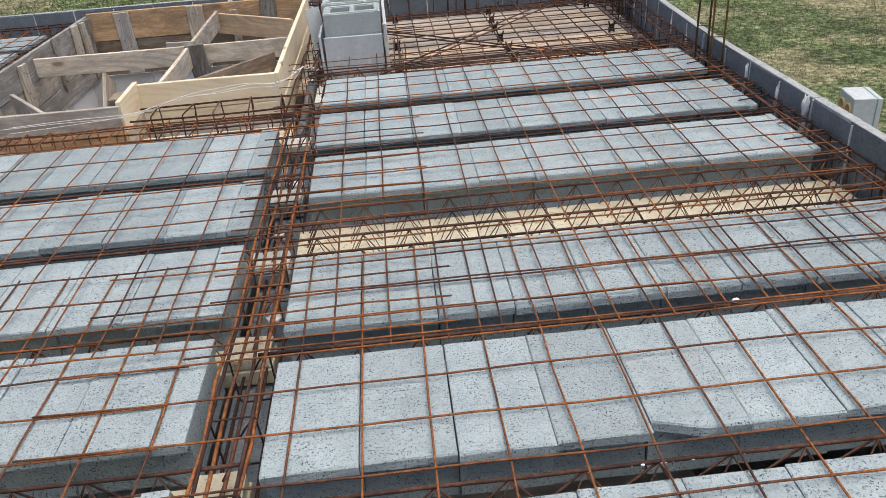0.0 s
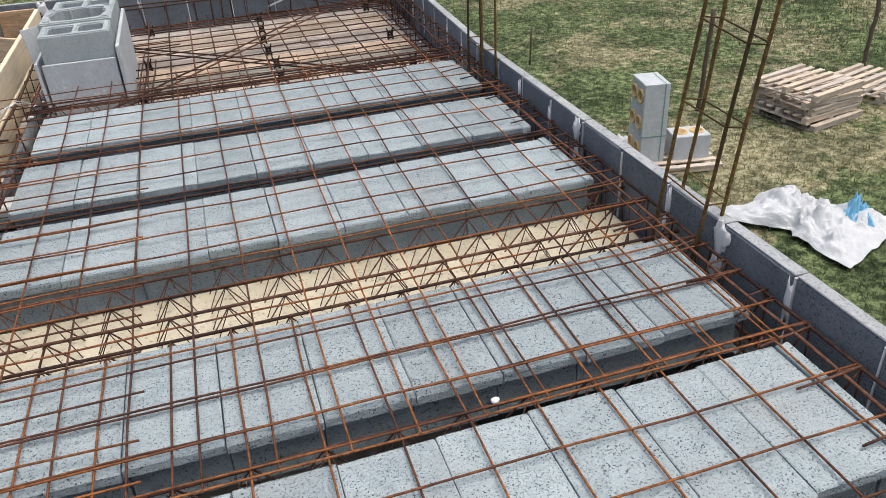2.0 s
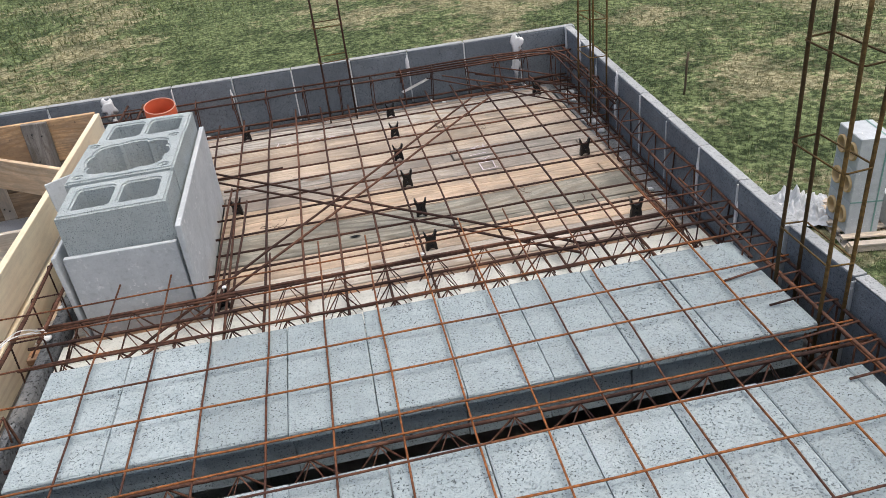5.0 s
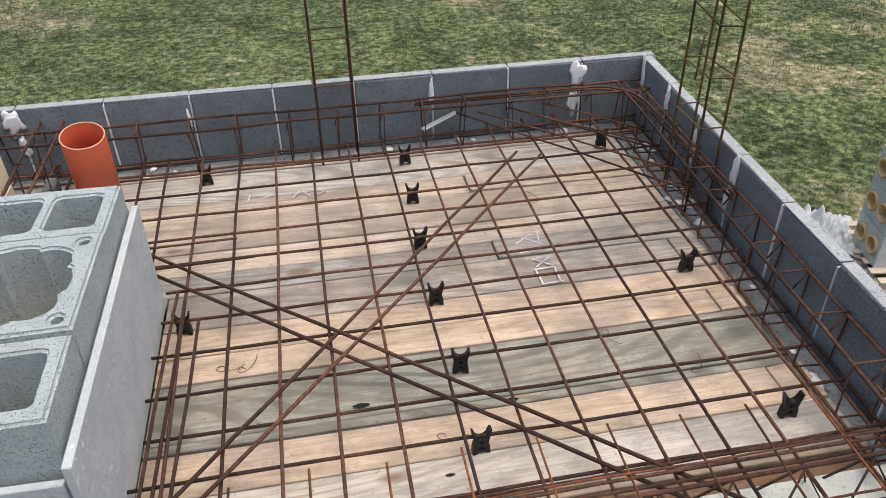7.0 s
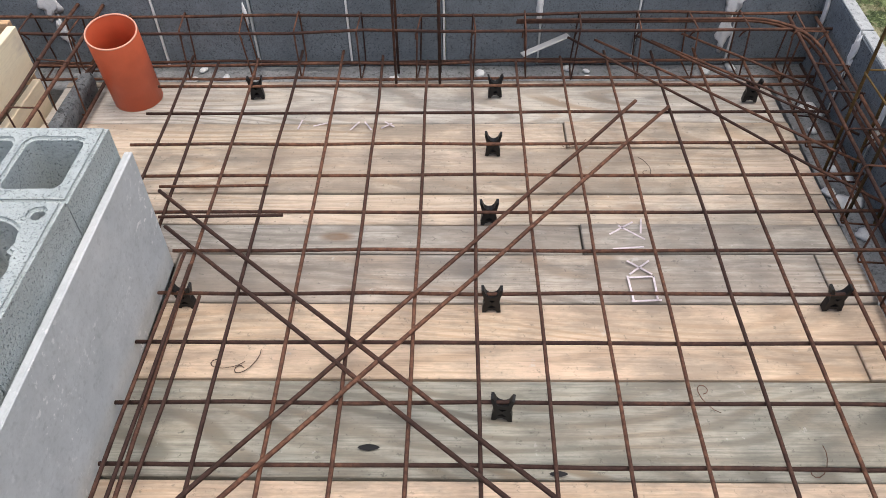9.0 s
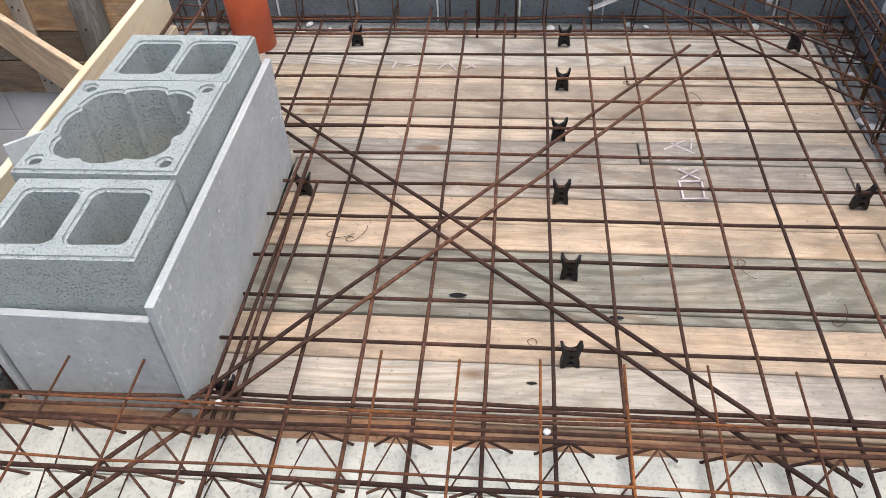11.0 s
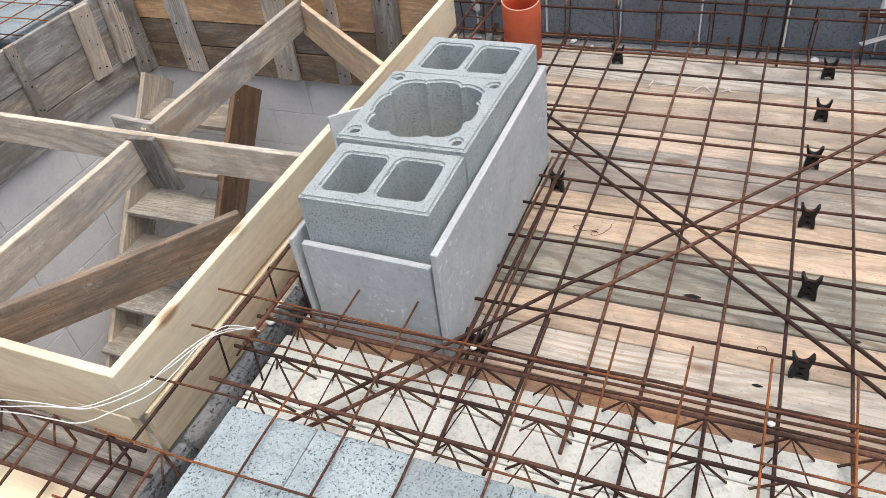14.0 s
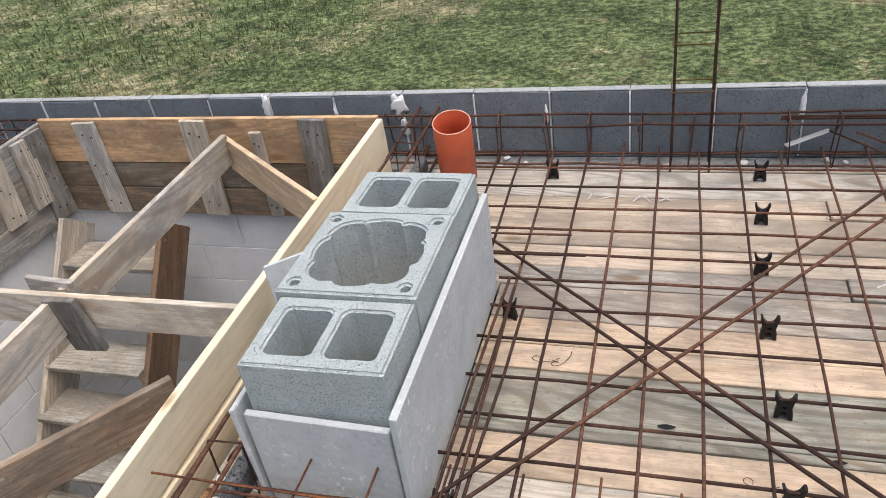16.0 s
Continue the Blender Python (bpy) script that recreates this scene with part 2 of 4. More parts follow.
M_DECK_B = wood("deck_grey", (0.49, 0.42, 0.345), (0.43, 0.40, 0.36), 0.5, 0.5, 0.8, 0.45)
M_DECK_C = wood("deck_dark_grey", (0.40, 0.365, 0.295), (0.34, 0.34, 0.295), 0.4, 0.6, 1.0, 0.45)
M_DECK_D = wood("deck_peach", (0.545, 0.457, 0.36), (0.455, 0.43, 0.38), 0.68, 0.45, 0.6, 0.4)
M_DECK_G = wood("deck_pale_grey", (0.56, 0.515, 0.445), (0.51, 0.485, 0.445), 0.5, 0.6, 0.95, 0.42)
M_PIPE = plain("orange_plastic", (0.66, 0.135, 0.06), 0.45, 0.45, 9, 0.3, 0.05)
M_RIM = plain("worn_orange_plastic", (0.74, 0.36, 0.26), 0.6, 0.3, 20, 0.3, 0.1)
M_BLACK = plain("black_plastic", (0.008, 0.008, 0.009), 0.5, 0.3, 40, 0.2, 0.1)
M_WOOD_STRING = wood("dark_brown_board", (0.22, 0.14, 0.09), (0.25, 0.2, 0.16), 0.65, 0.4, 0.6, 0.5)
M_WOOD_TREAD = wood("dirty_tread", (0.42, 0.37, 0.30), (0.42, 0.40, 0.36), 0.45, 0.4, 0.5, 0.7)
M_WOOD_STAIN = wood("rust_stained_plank", (0.42, 0.23, 0.125), (0.33, 0.25, 0.19), 0.6, 0.4, 0.5, 0.6)
M_PALLET = wood("pallet_wood", (0.72, 0.60, 0.45), (0.62, 0.56, 0.49), 0.5, 0.3, 0.3, 0.3)
M_CLAY = plain("tan_clay", (0.66, 0.48, 0.26), 0.85, 0.2, 30)
M_CHALK = plain("white_chalk", (0.70, 0.63, 0.67), 1.0, 0.0, 60, 0.5)
M_STRING = plain("white_string", (0.78, 0.78, 0.76), 0.8, 0.2, 40)
M_TREE = plain("post_wood", (0.13, 0.105, 0.075), 0.95, 0.1, 20, 0.5, 0.6)
M_ALU = plain("zinc_strip", (0.55, 0.56, 0.58), 0.4, 0.5, 20, 0.2, 0.1, 0.6)
M_EARTH = plain("cellar_screed", (0.42, 0.41, 0.40), 0.95, 0.1, 4, 0.3)
M_LEAF = plain("leaf_green", (0.09, 0.14, 0.035), 0.7, 0.2, 40, 0.4)
M_STRAP = plain("green_strap_plastic", (0.20, 0.36, 0.32), 0.5, 0.3, 30)
M_BLUE = plain("blue_print_plastic", (0.18, 0.48, 0.70), 0.35, 0.5, 6, 0.3, 0.2)


def plastic_film():
    mat, nt, b = nodes_of("white_plastic_film", 0.3, spec=0.5)
    co, rnd = shifted(nt)
    n = noise_of(nt, co, 5, 5)
    nt.links.new(mix(nt, ramp(nt, n, [(0.35, (0,)), (0.7, (0.6,))]), (0.62, 0.64, 0.66), (0.42, 0.45, 0.47)), b.inputs["Base Color"])
    bump_to(nt, b, noise_of(nt, co, 14, 4), 0.7, 0.03)
    return mat


M_FILM = plastic_film()


def lawn(name, blades):
    mat, nt, b = nodes_of(name, 0.95, spec=0.1)
    geo = nt.nodes.new("ShaderNodeNewGeometry")
    co = geo.outputs["Position"]
    n0 = noise_of(nt, co, 0.22, 4, 0.55)
    n1 = noise_of(nt, co, 2.4, 6, 0.75)
    n2 = noise_of(nt, co, 6.0, 6, 0.8)
    green = mix(nt, ramp(nt, n2, [(0.45, (0,)), (0.59, (1,))]), (0.042, 0.06, 0.028), (0.195, 0.245, 0.115))
    dry = mix(nt, ramp(nt, n2, [(0.42, (0,)), (0.62, (1,))]), (0.13, 0.118, 0.062), (0.43, 0.395, 0.27))
    m = nt.nodes.new("ShaderNodeMath")
    m.operation = "MULTIPLY_ADD"
    m.inputs[1].default_value = 0.8
    nt.links.new(n1, m.inputs[0])
    nt.links.new(n0, m.inputs[2])
    sep = nt.nodes.new("ShaderNodeSeparateXYZ")
    nt.links.new(co, sep.inputs[0])
    east = node(nt, "ShaderNodeMapRange")
    for key, value in (("From Min", 3.0), ("From Max", 14.0), ("To Min", 0.0), ("To Max", 0.06)):
        east.inputs[key].default_value = value
    nt.links.new(sep.outputs[0], east.inputs["Value"])
    dryness = nt.nodes.new("ShaderNodeMath")
    nt.links.new(m.outputs[0], dryness.inputs[0])
    nt.links.new(east.outputs[0], dryness.inputs[1])
    base = mix(nt, ramp(nt, dryness.outputs[0], [(0.95, (0,)), (1.10, (0.8,))]), green, dry)
    clump = noise_of(nt, co, 1.1, 5, 0.7)
    base = mix(nt, 0.8, base, mix(nt, ramp(nt, clump, [(0.38, (0,)), (0.6, (1,))]), (0.42, 0.48, 0.44), (1.45, 1.4, 1.36)), "MULTIPLY")
    if blades:
        isl = ramp(nt, geo.outputs["Random Per Island"], [(0.0, (0.075, 0.095, 0.036)), (0.45, (0.165, 0.195, 0.075)), (0.7, (0.29, 0.295, 0.135)), (1.0, (0.66, 0.61, 0.44))])
        base = mix(nt, 0.45, base, isl)
    else:
        n3 = noise_of(nt, co, 0.09, 3)
        base = mix(nt, ramp(nt, n3, [(0.66, (0,)), (0.72, (0.6,))]), base, (0.16, 0.115, 0.075))
    nt.links.new(base, b.inputs["Base Color"])
    if not blades:
        bump_to(nt, b, n2, 0.8, 0.08)
    return mat


M_GROUND, M_GRASS = lawn("lawn_soil", False), lawn("grass_blades", True)


# ---- mesh helpers ----
def mesh_of(name, verts, faces, mat, smooth=False):
    me = bpy.data.meshes.new(name)
    me.from_pydata([tuple(v) for v in verts], [], faces)
    me.materials.append(mat)
    if smooth:
        me.polygons.foreach_set("use_smooth", [True] * len(me.polygons))
    me.update()
    return me


def bm_mesh(name, bm, mat, smooth=False):
    bmesh.ops.recalc_face_normals(bm, faces=bm.faces)
    me = bpy.data.meshes.new(name)
    bm.to_mesh(me)
    bm.free()
    me.materials.append(mat)
    if smooth:
        me.polygons.foreach_set("use_smooth", [True] * len(me.polygons))
    return me


def part(name, me, parent, m=None, label=""):
    ob = new(name, me)
    ob.parent = parent
    if m is not None:
        ob.matrix_basis = m
    if label:
        ob["label"] = label
    return ob


def thing(name, label, category, m=None, data=None, group="", kind=""):
    ob = new(name, data)
    if m is not None:
        ob.matrix_basis = m
    return tagged(ob, label, category, group, kind)


def tube(pts, r, n=6, closed=False, verts=None, faces=None):
    verts = [] if verts is None else verts
    faces = [] if faces is None else faces
    pts = [Vector(p) for p in pts]
    k = len(pts)
    start = len(verts)
    side = None
    for i, p in enumerate(pts):
        if closed:
            d = (pts[(i + 1) % k] - pts[i - 1]).normalized()
        else:
            d = (pts[min(i + 1, k - 1)] - pts[max(i - 1, 0)]).normalized()
        if side is None:
            side = d.orthogonal().normalized()
        else:
            side = (side - d * side.dot(d))
            side = side.normalized() if side.length > 1e-5 else d.orthogonal().normalized()
        up = d.cross(side)
        for j in range(n):
            a = 2 * math.pi * j / n
            verts.append(p + (side * math.cos(a) + up * math.sin(a)) * r)
    for i in range(k if closed else k - 1):
        a, b = start + i * n, start + ((i + 1) % k) * n
        for j in range(n):
            faces.append((a + j, a + (j + 1) % n, b + (j + 1) % n, b + j))
    if not closed:
        faces.append(tuple(start + j for j in reversed(range(n))))
        faces.append(tuple(start + (k - 1) * n + j for j in range(n)))
    return verts, faces


def tube_mesh(name, pts, r, mat, n=6, closed=False):
    v, f = tube(pts, r, n, closed)
    return mesh_of(name, v, f, mat, True)


def wavy(a, b, sag=0.006, step=0.25, lift=0.0):
    """Points of a bar from a to b with slight bends."""
    a, b = Vector(a), Vector(b)
    k = max(2, int((b - a).length / step))
    out = []
    for i in range(k + 1):
        p = a.lerp(b, i / k)
        w = Vector((random.uniform(-1, 1), random.uniform(-1, 1), random.uniform(-1, 1))) * sag
        out.append(p + w + Vector((0, 0, lift * (1 - (2 * i / k - 1) ** 2))))
    return out


def box_bm(x0, y0, z0, x1, y1, z1, bevel=0.0, jitter=0.0):
    bm = bmesh.new()
    bmesh.ops.create_cube(bm, size=1)
    bmesh.ops.scale(bm, vec=(x1 - x0, y1 - y0, z1 - z0), verts=bm.verts)
    bmesh.ops.translate(bm, vec=((x0 + x1) / 2, (y0 + y1) / 2, (z0 + z1) / 2), verts=bm.verts)
    if bevel:
        bmesh.ops.bevel(bm, geom=bm.edges[:], offset=bevel, segments=1, affect="EDGES")
    if jitter:
        for v in bm.verts:
            v.co += Vector([random.uniform(-jitter, jitter) for _ in range(3)])
    return bm


def board_mesh(length, width, thick, mat, bow=0.004, bevel=0.003):
    """A sawn board: length along x, thickness along y, width along z, with a slight bow."""
    bm = box_bm(0, 0, 0, length, thick, width, bevel)
    cuts = [e for e in bm.edges if abs(e.verts[0].co.x - e.verts[1].co.x) > length * 0.5]
    bmesh.ops.subdivide_edges(bm, edges=cuts, cuts=3)
    ph = random.uniform(0, 6)
    for v in bm.verts:
        u = v.co.x / length
        v.co.y += bow * math.sin(ph + 3 * u)
        v.co.z += bow * 0.6 * math.sin(ph * 2 + 4 * u)
    return bm_mesh("board", bm, mat)


def aim(p, q, up=(0, 0, 1)):
    """Matrix that puts local x along p to q, with local z as near to up as can be."""
    p, q = Vector(p), Vector(q)
    x = (q - p).normalized()
    z = Vector(up)
    z = (z - x * z.dot(x)).normalized()
    y = z.cross(x)
    return Matrix((( x.x, y.x, z.x, p.x), (x.y, y.y, z.y, p.y), (x.z, y.z, z.z, p.z), (0, 0, 0, 1)))


KINK = 5.58


def wall_x(y):
    """Inner face of the east edge blocks, which turn outwards beside the planked bay."""
    return 2.597 + max(0.0, y - KINK) * 0.052


# ---- ground and house walls ----
GZ = -4.2
bm = bmesh.new()
bmesh.ops.create_grid(bm, x_segments=60, y_segments=60, size=400)
for v in bm.verts:
    v.co.z = GZ + 0.12 * noise.noise(v.co * 0.2)
ground = thing("ground", "patchy green and dry yellow lawn round the house", "lawn", None, bm_mesh("ground", bm, M_GROUND), kind="structure")


def block_wall(name, label, x0, y0, z0, x1, y1, z1, mat):
    return thing(name, label, "wall", None, bm_mesh(name, box_bm(x0, y0, z0, x1, y1, z1, 0.004), mat), kind="structure")


block_wall("wall_north", "grey concrete wall under the slab edge", -5.6, 8.36, GZ - 0.3, 2.625, 8.6, -0.235, M_WALL)
east = new("wall_east", mesh_of("wall_east", [(wall_x(y) + dx, y, z) for z in (GZ - 0.3, -0.235) for y, dx in ((-2.4, -0.16), (-2.4, 0.088), (8.6, 0.088), (8.6, -0.16))],
           [(3, 2, 1, 0), (4, 5, 6, 7), (0, 1, 5, 4), (1, 2, 6, 5), (2, 3, 7, 6), (3, 0, 4, 7)], M_WALL))
tagged(east, "grey concrete wall under the slab edge", "wall", "", "structure")
block_wall("wall_south", "grey concrete wall under the slab edge", -5.6, -2.4, GZ - 0.3, 2.59, -2.2, -0.235, M_WALL)
block_wall("wall_west", "grey concrete wall under the slab edge", -5.8, -2.4, GZ - 0.3, -5.6, 8.6, -0.235, M_WALL)
block_wall("wall_middle", "grey concrete bearing wall between the slab bays", -0.225, -2.2, -3.2, -0.015, 5.0, -0.24, M_EDGE)
block_wall("wall_inner", "grey concrete bearing wall between the slab bays", -2.78, -2.2, -3.2, -2.57, 8.36, -0.24, M_WALL)
block_wall("floor", "dark raw concrete floor of the storey below", -5.6, -2.2, -3.4, 2.6, 8.36, -3.2, M_EARTH)

# ---- edge blocks on the slab rim ----
PALE = 0.012


def mortar_lump(w, h, parent, m):
    bm = bmesh.new()
    bmesh.ops.create_icosphere(bm, subdivisions=3, radius=0.5)
    for v in bm.verts:
        q = v.co * 2.6 + Vector((w * 190, h * 170, w * 40))
        k = 1 + 0.75 * noise.noise(q) + 0.4 * noise.noise(q * 2.7)
        v.co = Vector((v.co.x * w * k, v.co.y * 0.011, v.co.z * h * k))
    part("mortar_smear", bm_mesh("mortar_smear", bm, M_MORTAR, True), parent, m, "smeared white mortar")


def edge_blocks(name, start, stop, first, length, label):
    """Upright thin concrete blocks along a line, inner face on the line."""
    a, b = Vector(start), Vector(stop)
    total = (b - a).length
    root = thing(name, label, "wall", aim(a, b), kind="structure")
    shapes = [bm_mesh("edge_block", box_bm(0.005, -0.052, -0.232, length - 0.005, 0, 0.128, 0.005, 0.0015), M_EDGE) for _ in range(4)]
    s, i = first, 0
    while s < total - 0.05:
        if s + length > total:
            me = bm_mesh("edge_block", box_bm(0.005, -0.052, -0.232, total - s, 0, 0.128, 0.005), M_EDGE)
        else:
            me = shapes[i % 4]
        part("edge_block", me, root, pose(s, random.uniform(-0.003, 0.003), random.uniform(-0.003, 0.003), 0, 0, random.uniform(-0.4, 0.4)))
        part("mortar_joint", bm_mesh("mortar_joint", box_bm(-0.004, -0.049, -0.22, 0.004, 0.0015 if i % 3 else 0.004, 0.125 - 0.01 * (i % 2), 0.001), M_MORTAR if i % 3 else M_BOARD), root, pose(s, 0, 0))
        # thin paler layer that paints the block top as lit from above
        part("top_skim", bm_mesh("top_skim", box_bm(0.003, -0.05, 0.1285, min(length, total - s) - 0.003, -0.002, 0.134, 0.002, 0.001), M_LIT_TOP), root, pose(s, 0, 0), "edge block top, painted paler as lit from above")
        if random.random() < 0.35:
            mortar_lump(random.uniform(0.012, 0.03), random.uniform(0.06, 0.16), root, pose(s + random.uniform(-0.02, 0.02), 0.004, random.uniform(-0.05, 0.06)))
        s += length
        i += 1
    return root


rim_n = edge_blocks("edge_wall_north", (2.80, 8.512, 0), (-5.6, 8.512, 0), -0.022, 0.39, "dark grey concrete edge blocks with white mortar joints")
rim_e = edge_blocks("edge_wall_east", (wall_x(-2.4), -2.4, 0), (wall_x(KINK), KINK, 0), -0.075, 0.366, "dark grey concrete edge blocks with white mortar joints")
rim_b = edge_blocks("edge_wall_bay", (wall_x(KINK), KINK + 0.003, 0), (wall_x(8.512), 8.512, 0), 0.0, 0.366, "dark grey concrete edge blocks beside the planked bay")
for w, h, x, z in ((0.075, 0.12, 0.395, 0.065), (0.05, 0.12, 0.405, -0.09), (0.085, 0.13, 3.12, 0.07), (0.04, 0.1, 3.1, -0.06), (0.05, 0.14, 3.9, 0.06)):
    mortar_lump(w, h, rim_n, pose(x, 0.004, z))
for w, h, y, z in ((0.075, 0.13, 4.17, 0.065), (0.05, 0.12, 4.165, -0.07), (0.075, 0.12, 3.02, 0.07), (0.055, 0.1, 3.04, -0.06), (0.035, 0.14, 4.88, 0.04), (0.03, 0.09, 4.89, -0.07), (0.03, 0.16, 2.66, 0.03), (0.03, 0.12, 3.36, 0.06)):
    mortar_lump(w, h, rim_e, pose(y + 2.4, 0.004, z))
for w, h, y, z in ((0.045, 0.16, 7.40, 0.05), (0.03, 0.12, 7.42, -0.08), (0.04, 0.15, 7.77, -0.02), (0.05, 0.14, 8.12, 0.05), (0.045, 0.2, 8.45, 0.05)):
    mortar_lump(w, h, rim_b, pose(y - KINK, 0.004, z))


# ---- filler blocks in rows ----
def filler_mesh(length, depth, worn, chip=0.0):
    """Concrete filler block: ribbed profile along its length, chipped upper edges."""
    d, c = depth, 0.005
    prof = [(c, 0), (d - c, 0), (d, -c), (d, -0.032), (d - 0.06, -0.04), (d - 0.055, -0.15), (d - 0.05, -0.175), (d - 0.045, -0.2),
            (0.045, -0.2), (0.05, -0.175), (0.055, -0.15), (0.06, -0.04), (0, -0.032), (0, -c)]
    xs = [0.0015, 0.006, length * 0.5, length - 0.006, length - 0.0015]
    verts, faces, n = [], [], len(prof)
    for i, x in enumerate(xs):
        for y, z in prof:
            drop = 0.0025 if i in (0, 4) and z > -0.01 else 0.0
            j = worn if z > -0.05 else 0.0
            if chip and i < 2 and y < 0.006 and z > -0.04:
                y += chip
            verts.append((x, y + random.uniform(-j, j), z - drop + random.uniform(-j, j) * 0.5))
    for i in range(4):
        for k in range(n):
            faces.append((i * n + k, (i + 1) * n + k, (i + 1) * n + (k + 1) % n, i * n + (k + 1) % n))
    faces.append(tuple(range(n)))
    faces.append(tuple(reversed(range(4 * n, 5 * n))))
    return mesh_of("filler_block", verts, faces, M_FILLER)


BL = 0.271
SHAPES = {}


def filler_row(root, x0, x1, y0, y1):
    depth = y1 - y0
    key = round(depth, 2)
    if key not in SHAPES:
        SHAPES[key] = [filler_mesh(BL, depth, 0.002) for _ in range(4)]
    x = x0
    while x < x1 - 0.04:
        length = min(BL, x1 - x)
        if abs(x - 1.05) < 0.1 and abs(y0 - 2.005) < 0.01:
            me = filler_mesh(length, depth, 0.002, 0.045)
        else:
            me = random.choice(SHAPES[key]) if length == BL else filler_mesh(length, depth, 0.003)
        part("filler_block", me, root, pose(x, y0 + random.uniform(-0.006, 0.006), random.uniform(-0.003, 0.002), random.uniform(-0.3, 0.3), random.uniform(-0.25, 0.25), random.uniform(-0.1, 0.1)))
        x += BL + random.uniform(-0.0005, 0.0012)


EAST_ROWS = [(-2.11, -1.60), (-1.43, -0.92), (-0.75, -0.24), (-0.07, 0.44), (0.61, 1.12), (1.30, 1.84), (2.005, 2.515), (2.685, 3.20), (3.775, 4.30), (4.465, 4.99), (5.185, 5.735)]
WEST_ROWS = [(-1.95, -1.43), (-1.27, -0.75), (-0.58, -0.06), (0.10, 0.62), (0.79, 1.31), (1.475, 2.00), (2.17, 2.69), (2.85, 3.375), (3.525, 4.06), (4.205, 4.80)]
FAR_ROWS = [(-2.15, -1.9)] + [(2.17 + 0.68 * i, 2.69 + 0.68 * i) for i in range(-6, 9)]
slab_e = thing("slab_east", "light grey concrete filler blocks laid in rows", "floor", kind="structure")
slab_w = thing("slab_middle", "light grey concrete filler blocks laid in rows", "floor", kind="structure")
slab_f = thing("slab_west", "light grey concrete filler blocks laid in rows", "floor", kind="structure")


# ---- lattice girder beams ----
def lattice_beam(x0, x1, y, mat, label, width=0.12):
    """Precast strip with a top bar and two zigzag bars."""
    root = thing("lattice_beam", label, "floor beam", pose(x0, y, 0), group="lattice floor beams")
    key = (round(x1 - x0, 2), mat.name, width)
    if key not in SHAPES:
        L = x1 - x0
        bm = box_bm(0, -width / 2, -0.225, L, width / 2, -0.165, 0.003 if width > 0.121 else 0.008)
        sole = bm_mesh("sole", bm, mat)
        chord = tube_mesh("top_bar", wavy((-0.03, 0, -0.025), (L + 0.03, 0, -0.025), 0.002), 0.0062, M_RUST)
        zig = []
        for sgn in (-1, 1):
            pts, x, k = [], 0.02, 0
            while x < L:
                pts.append((x, sgn * (0.07 if k % 2 == 0 else 0.004), -0.215 if k % 2 == 0 else -0.03))
                x += 0.1
                k += 1
            zig.append(tube_mesh("diagonal_bar", pts, 0.0044, M_RUST, 5))
        SHAPES[key] = (sole, chord, zig)
    sole, chord, zig = SHAPES[key]
    part("sole", sole, root, None, "grey concrete strip" if mat == M_WALL else "pale concrete strip")
    part("top_bar", chord, root)
    for z in zig:
        part("diagonal_bar", z, root)
    return root


GREY_L = "rusty lattice girder on a concrete strip between filler blocks"
for y in (-1.515, -0.835, -0.155, 0.525, 1.21, 1.9225, 2.60, 4.3825, 5.0875):
    lattice_beam(-0.06, 2.56, y, M_WALL, GREY_L)
for y in (3.265, 3.405, 3.545, 3.69):
    lattice_beam(-0.06, 2.56, y, M_SOLE_Y, "rusty lattice girder on a cream concrete strip", 0.14)
for y in (5.815, 5.945, 6.075):
    lattice_beam(-0.12, 2.58, y, M_SOLE_W, "rusty lattice girder on a pale concrete strip", 0.126)
# most strips painted grey for the gap's shade; added pale heads paint lit ends
for y in (-1.35, -0.665, 0.02, 0.705, 1.3925, 2.085, 2.77, 3.45, 4.1325, 4.88):
    west = lattice_beam(-2.62, -0.075, y, M_SOLE_Y if 2 < y < 3 else M_WALL, GREY_L, 0.15)
    part("beam_head", bm_mesh("beam_head", box_bm(2.375, -0.072, -0.163, 2.54, 0.072, -0.125 + random.uniform(-0.01, 0.02), 0.008, 0.004), M_SOLE_Y if y < 3 else M_SOLE_W), west, None, "beam end painted pale, as lit beside its shaded strip")
for i in range(-7, 8):
    lattice_beam(-5.5, -2.76, 2.77 + 0.68 * i, M_WALL, GREY_L)


# ---- plank deck ----
deck = thing("plank_deck", "sawn planks laid as formwork, orange and weathered grey", "floor", kind="structure")
EDGES = (6.145, 6.235, 6.265, 6.438, 6.605, 6.645, 6.90, 7.03, 7.175, 7.38, 7.515, 7.67, 7.92, 8.077, 8.325, 8.365)
TONES = "RAGACCAABBDDDGB"
DECK = {"A": M_DECK_A, "B": M_DECK_B, "C": M_DECK_C, "G": M_DECK_G, "D": M_DECK_D, "R": M_WOOD_STAIN}
for y0, y1, tone in zip(EDGES, EDGES[1:], TONES):
    mat = DECK[tone]
    x, end = -0.28, 2.565
    if y0 > 6.2 and y1 < 7.4:
        part("plank", board_mesh(0.226, y1 - y0 - 0.004, 0.03, mat, 0.0015, 0.003), deck, aim((x, y1 - 0.002, -0.238), (x + 1, y1 - 0.002, -0.238), (0, -1, 0)))
        x = 0.437
    while x < end - 0.1:
        L = min(random.choice((2.0, 2.9, 3.2)), end - x)
        me = board_mesh(L - 0.004, y1 - y0 - 0.006, 0.03, mat, 0.0025, 0.003)
        part("plank", me, deck, aim((x, y1 - 0.002, -0.238 + random.uniform(0, 0.005)), (x + 1, y1 - 0.002, -0.238), (0, -1, 0)))
        x += L
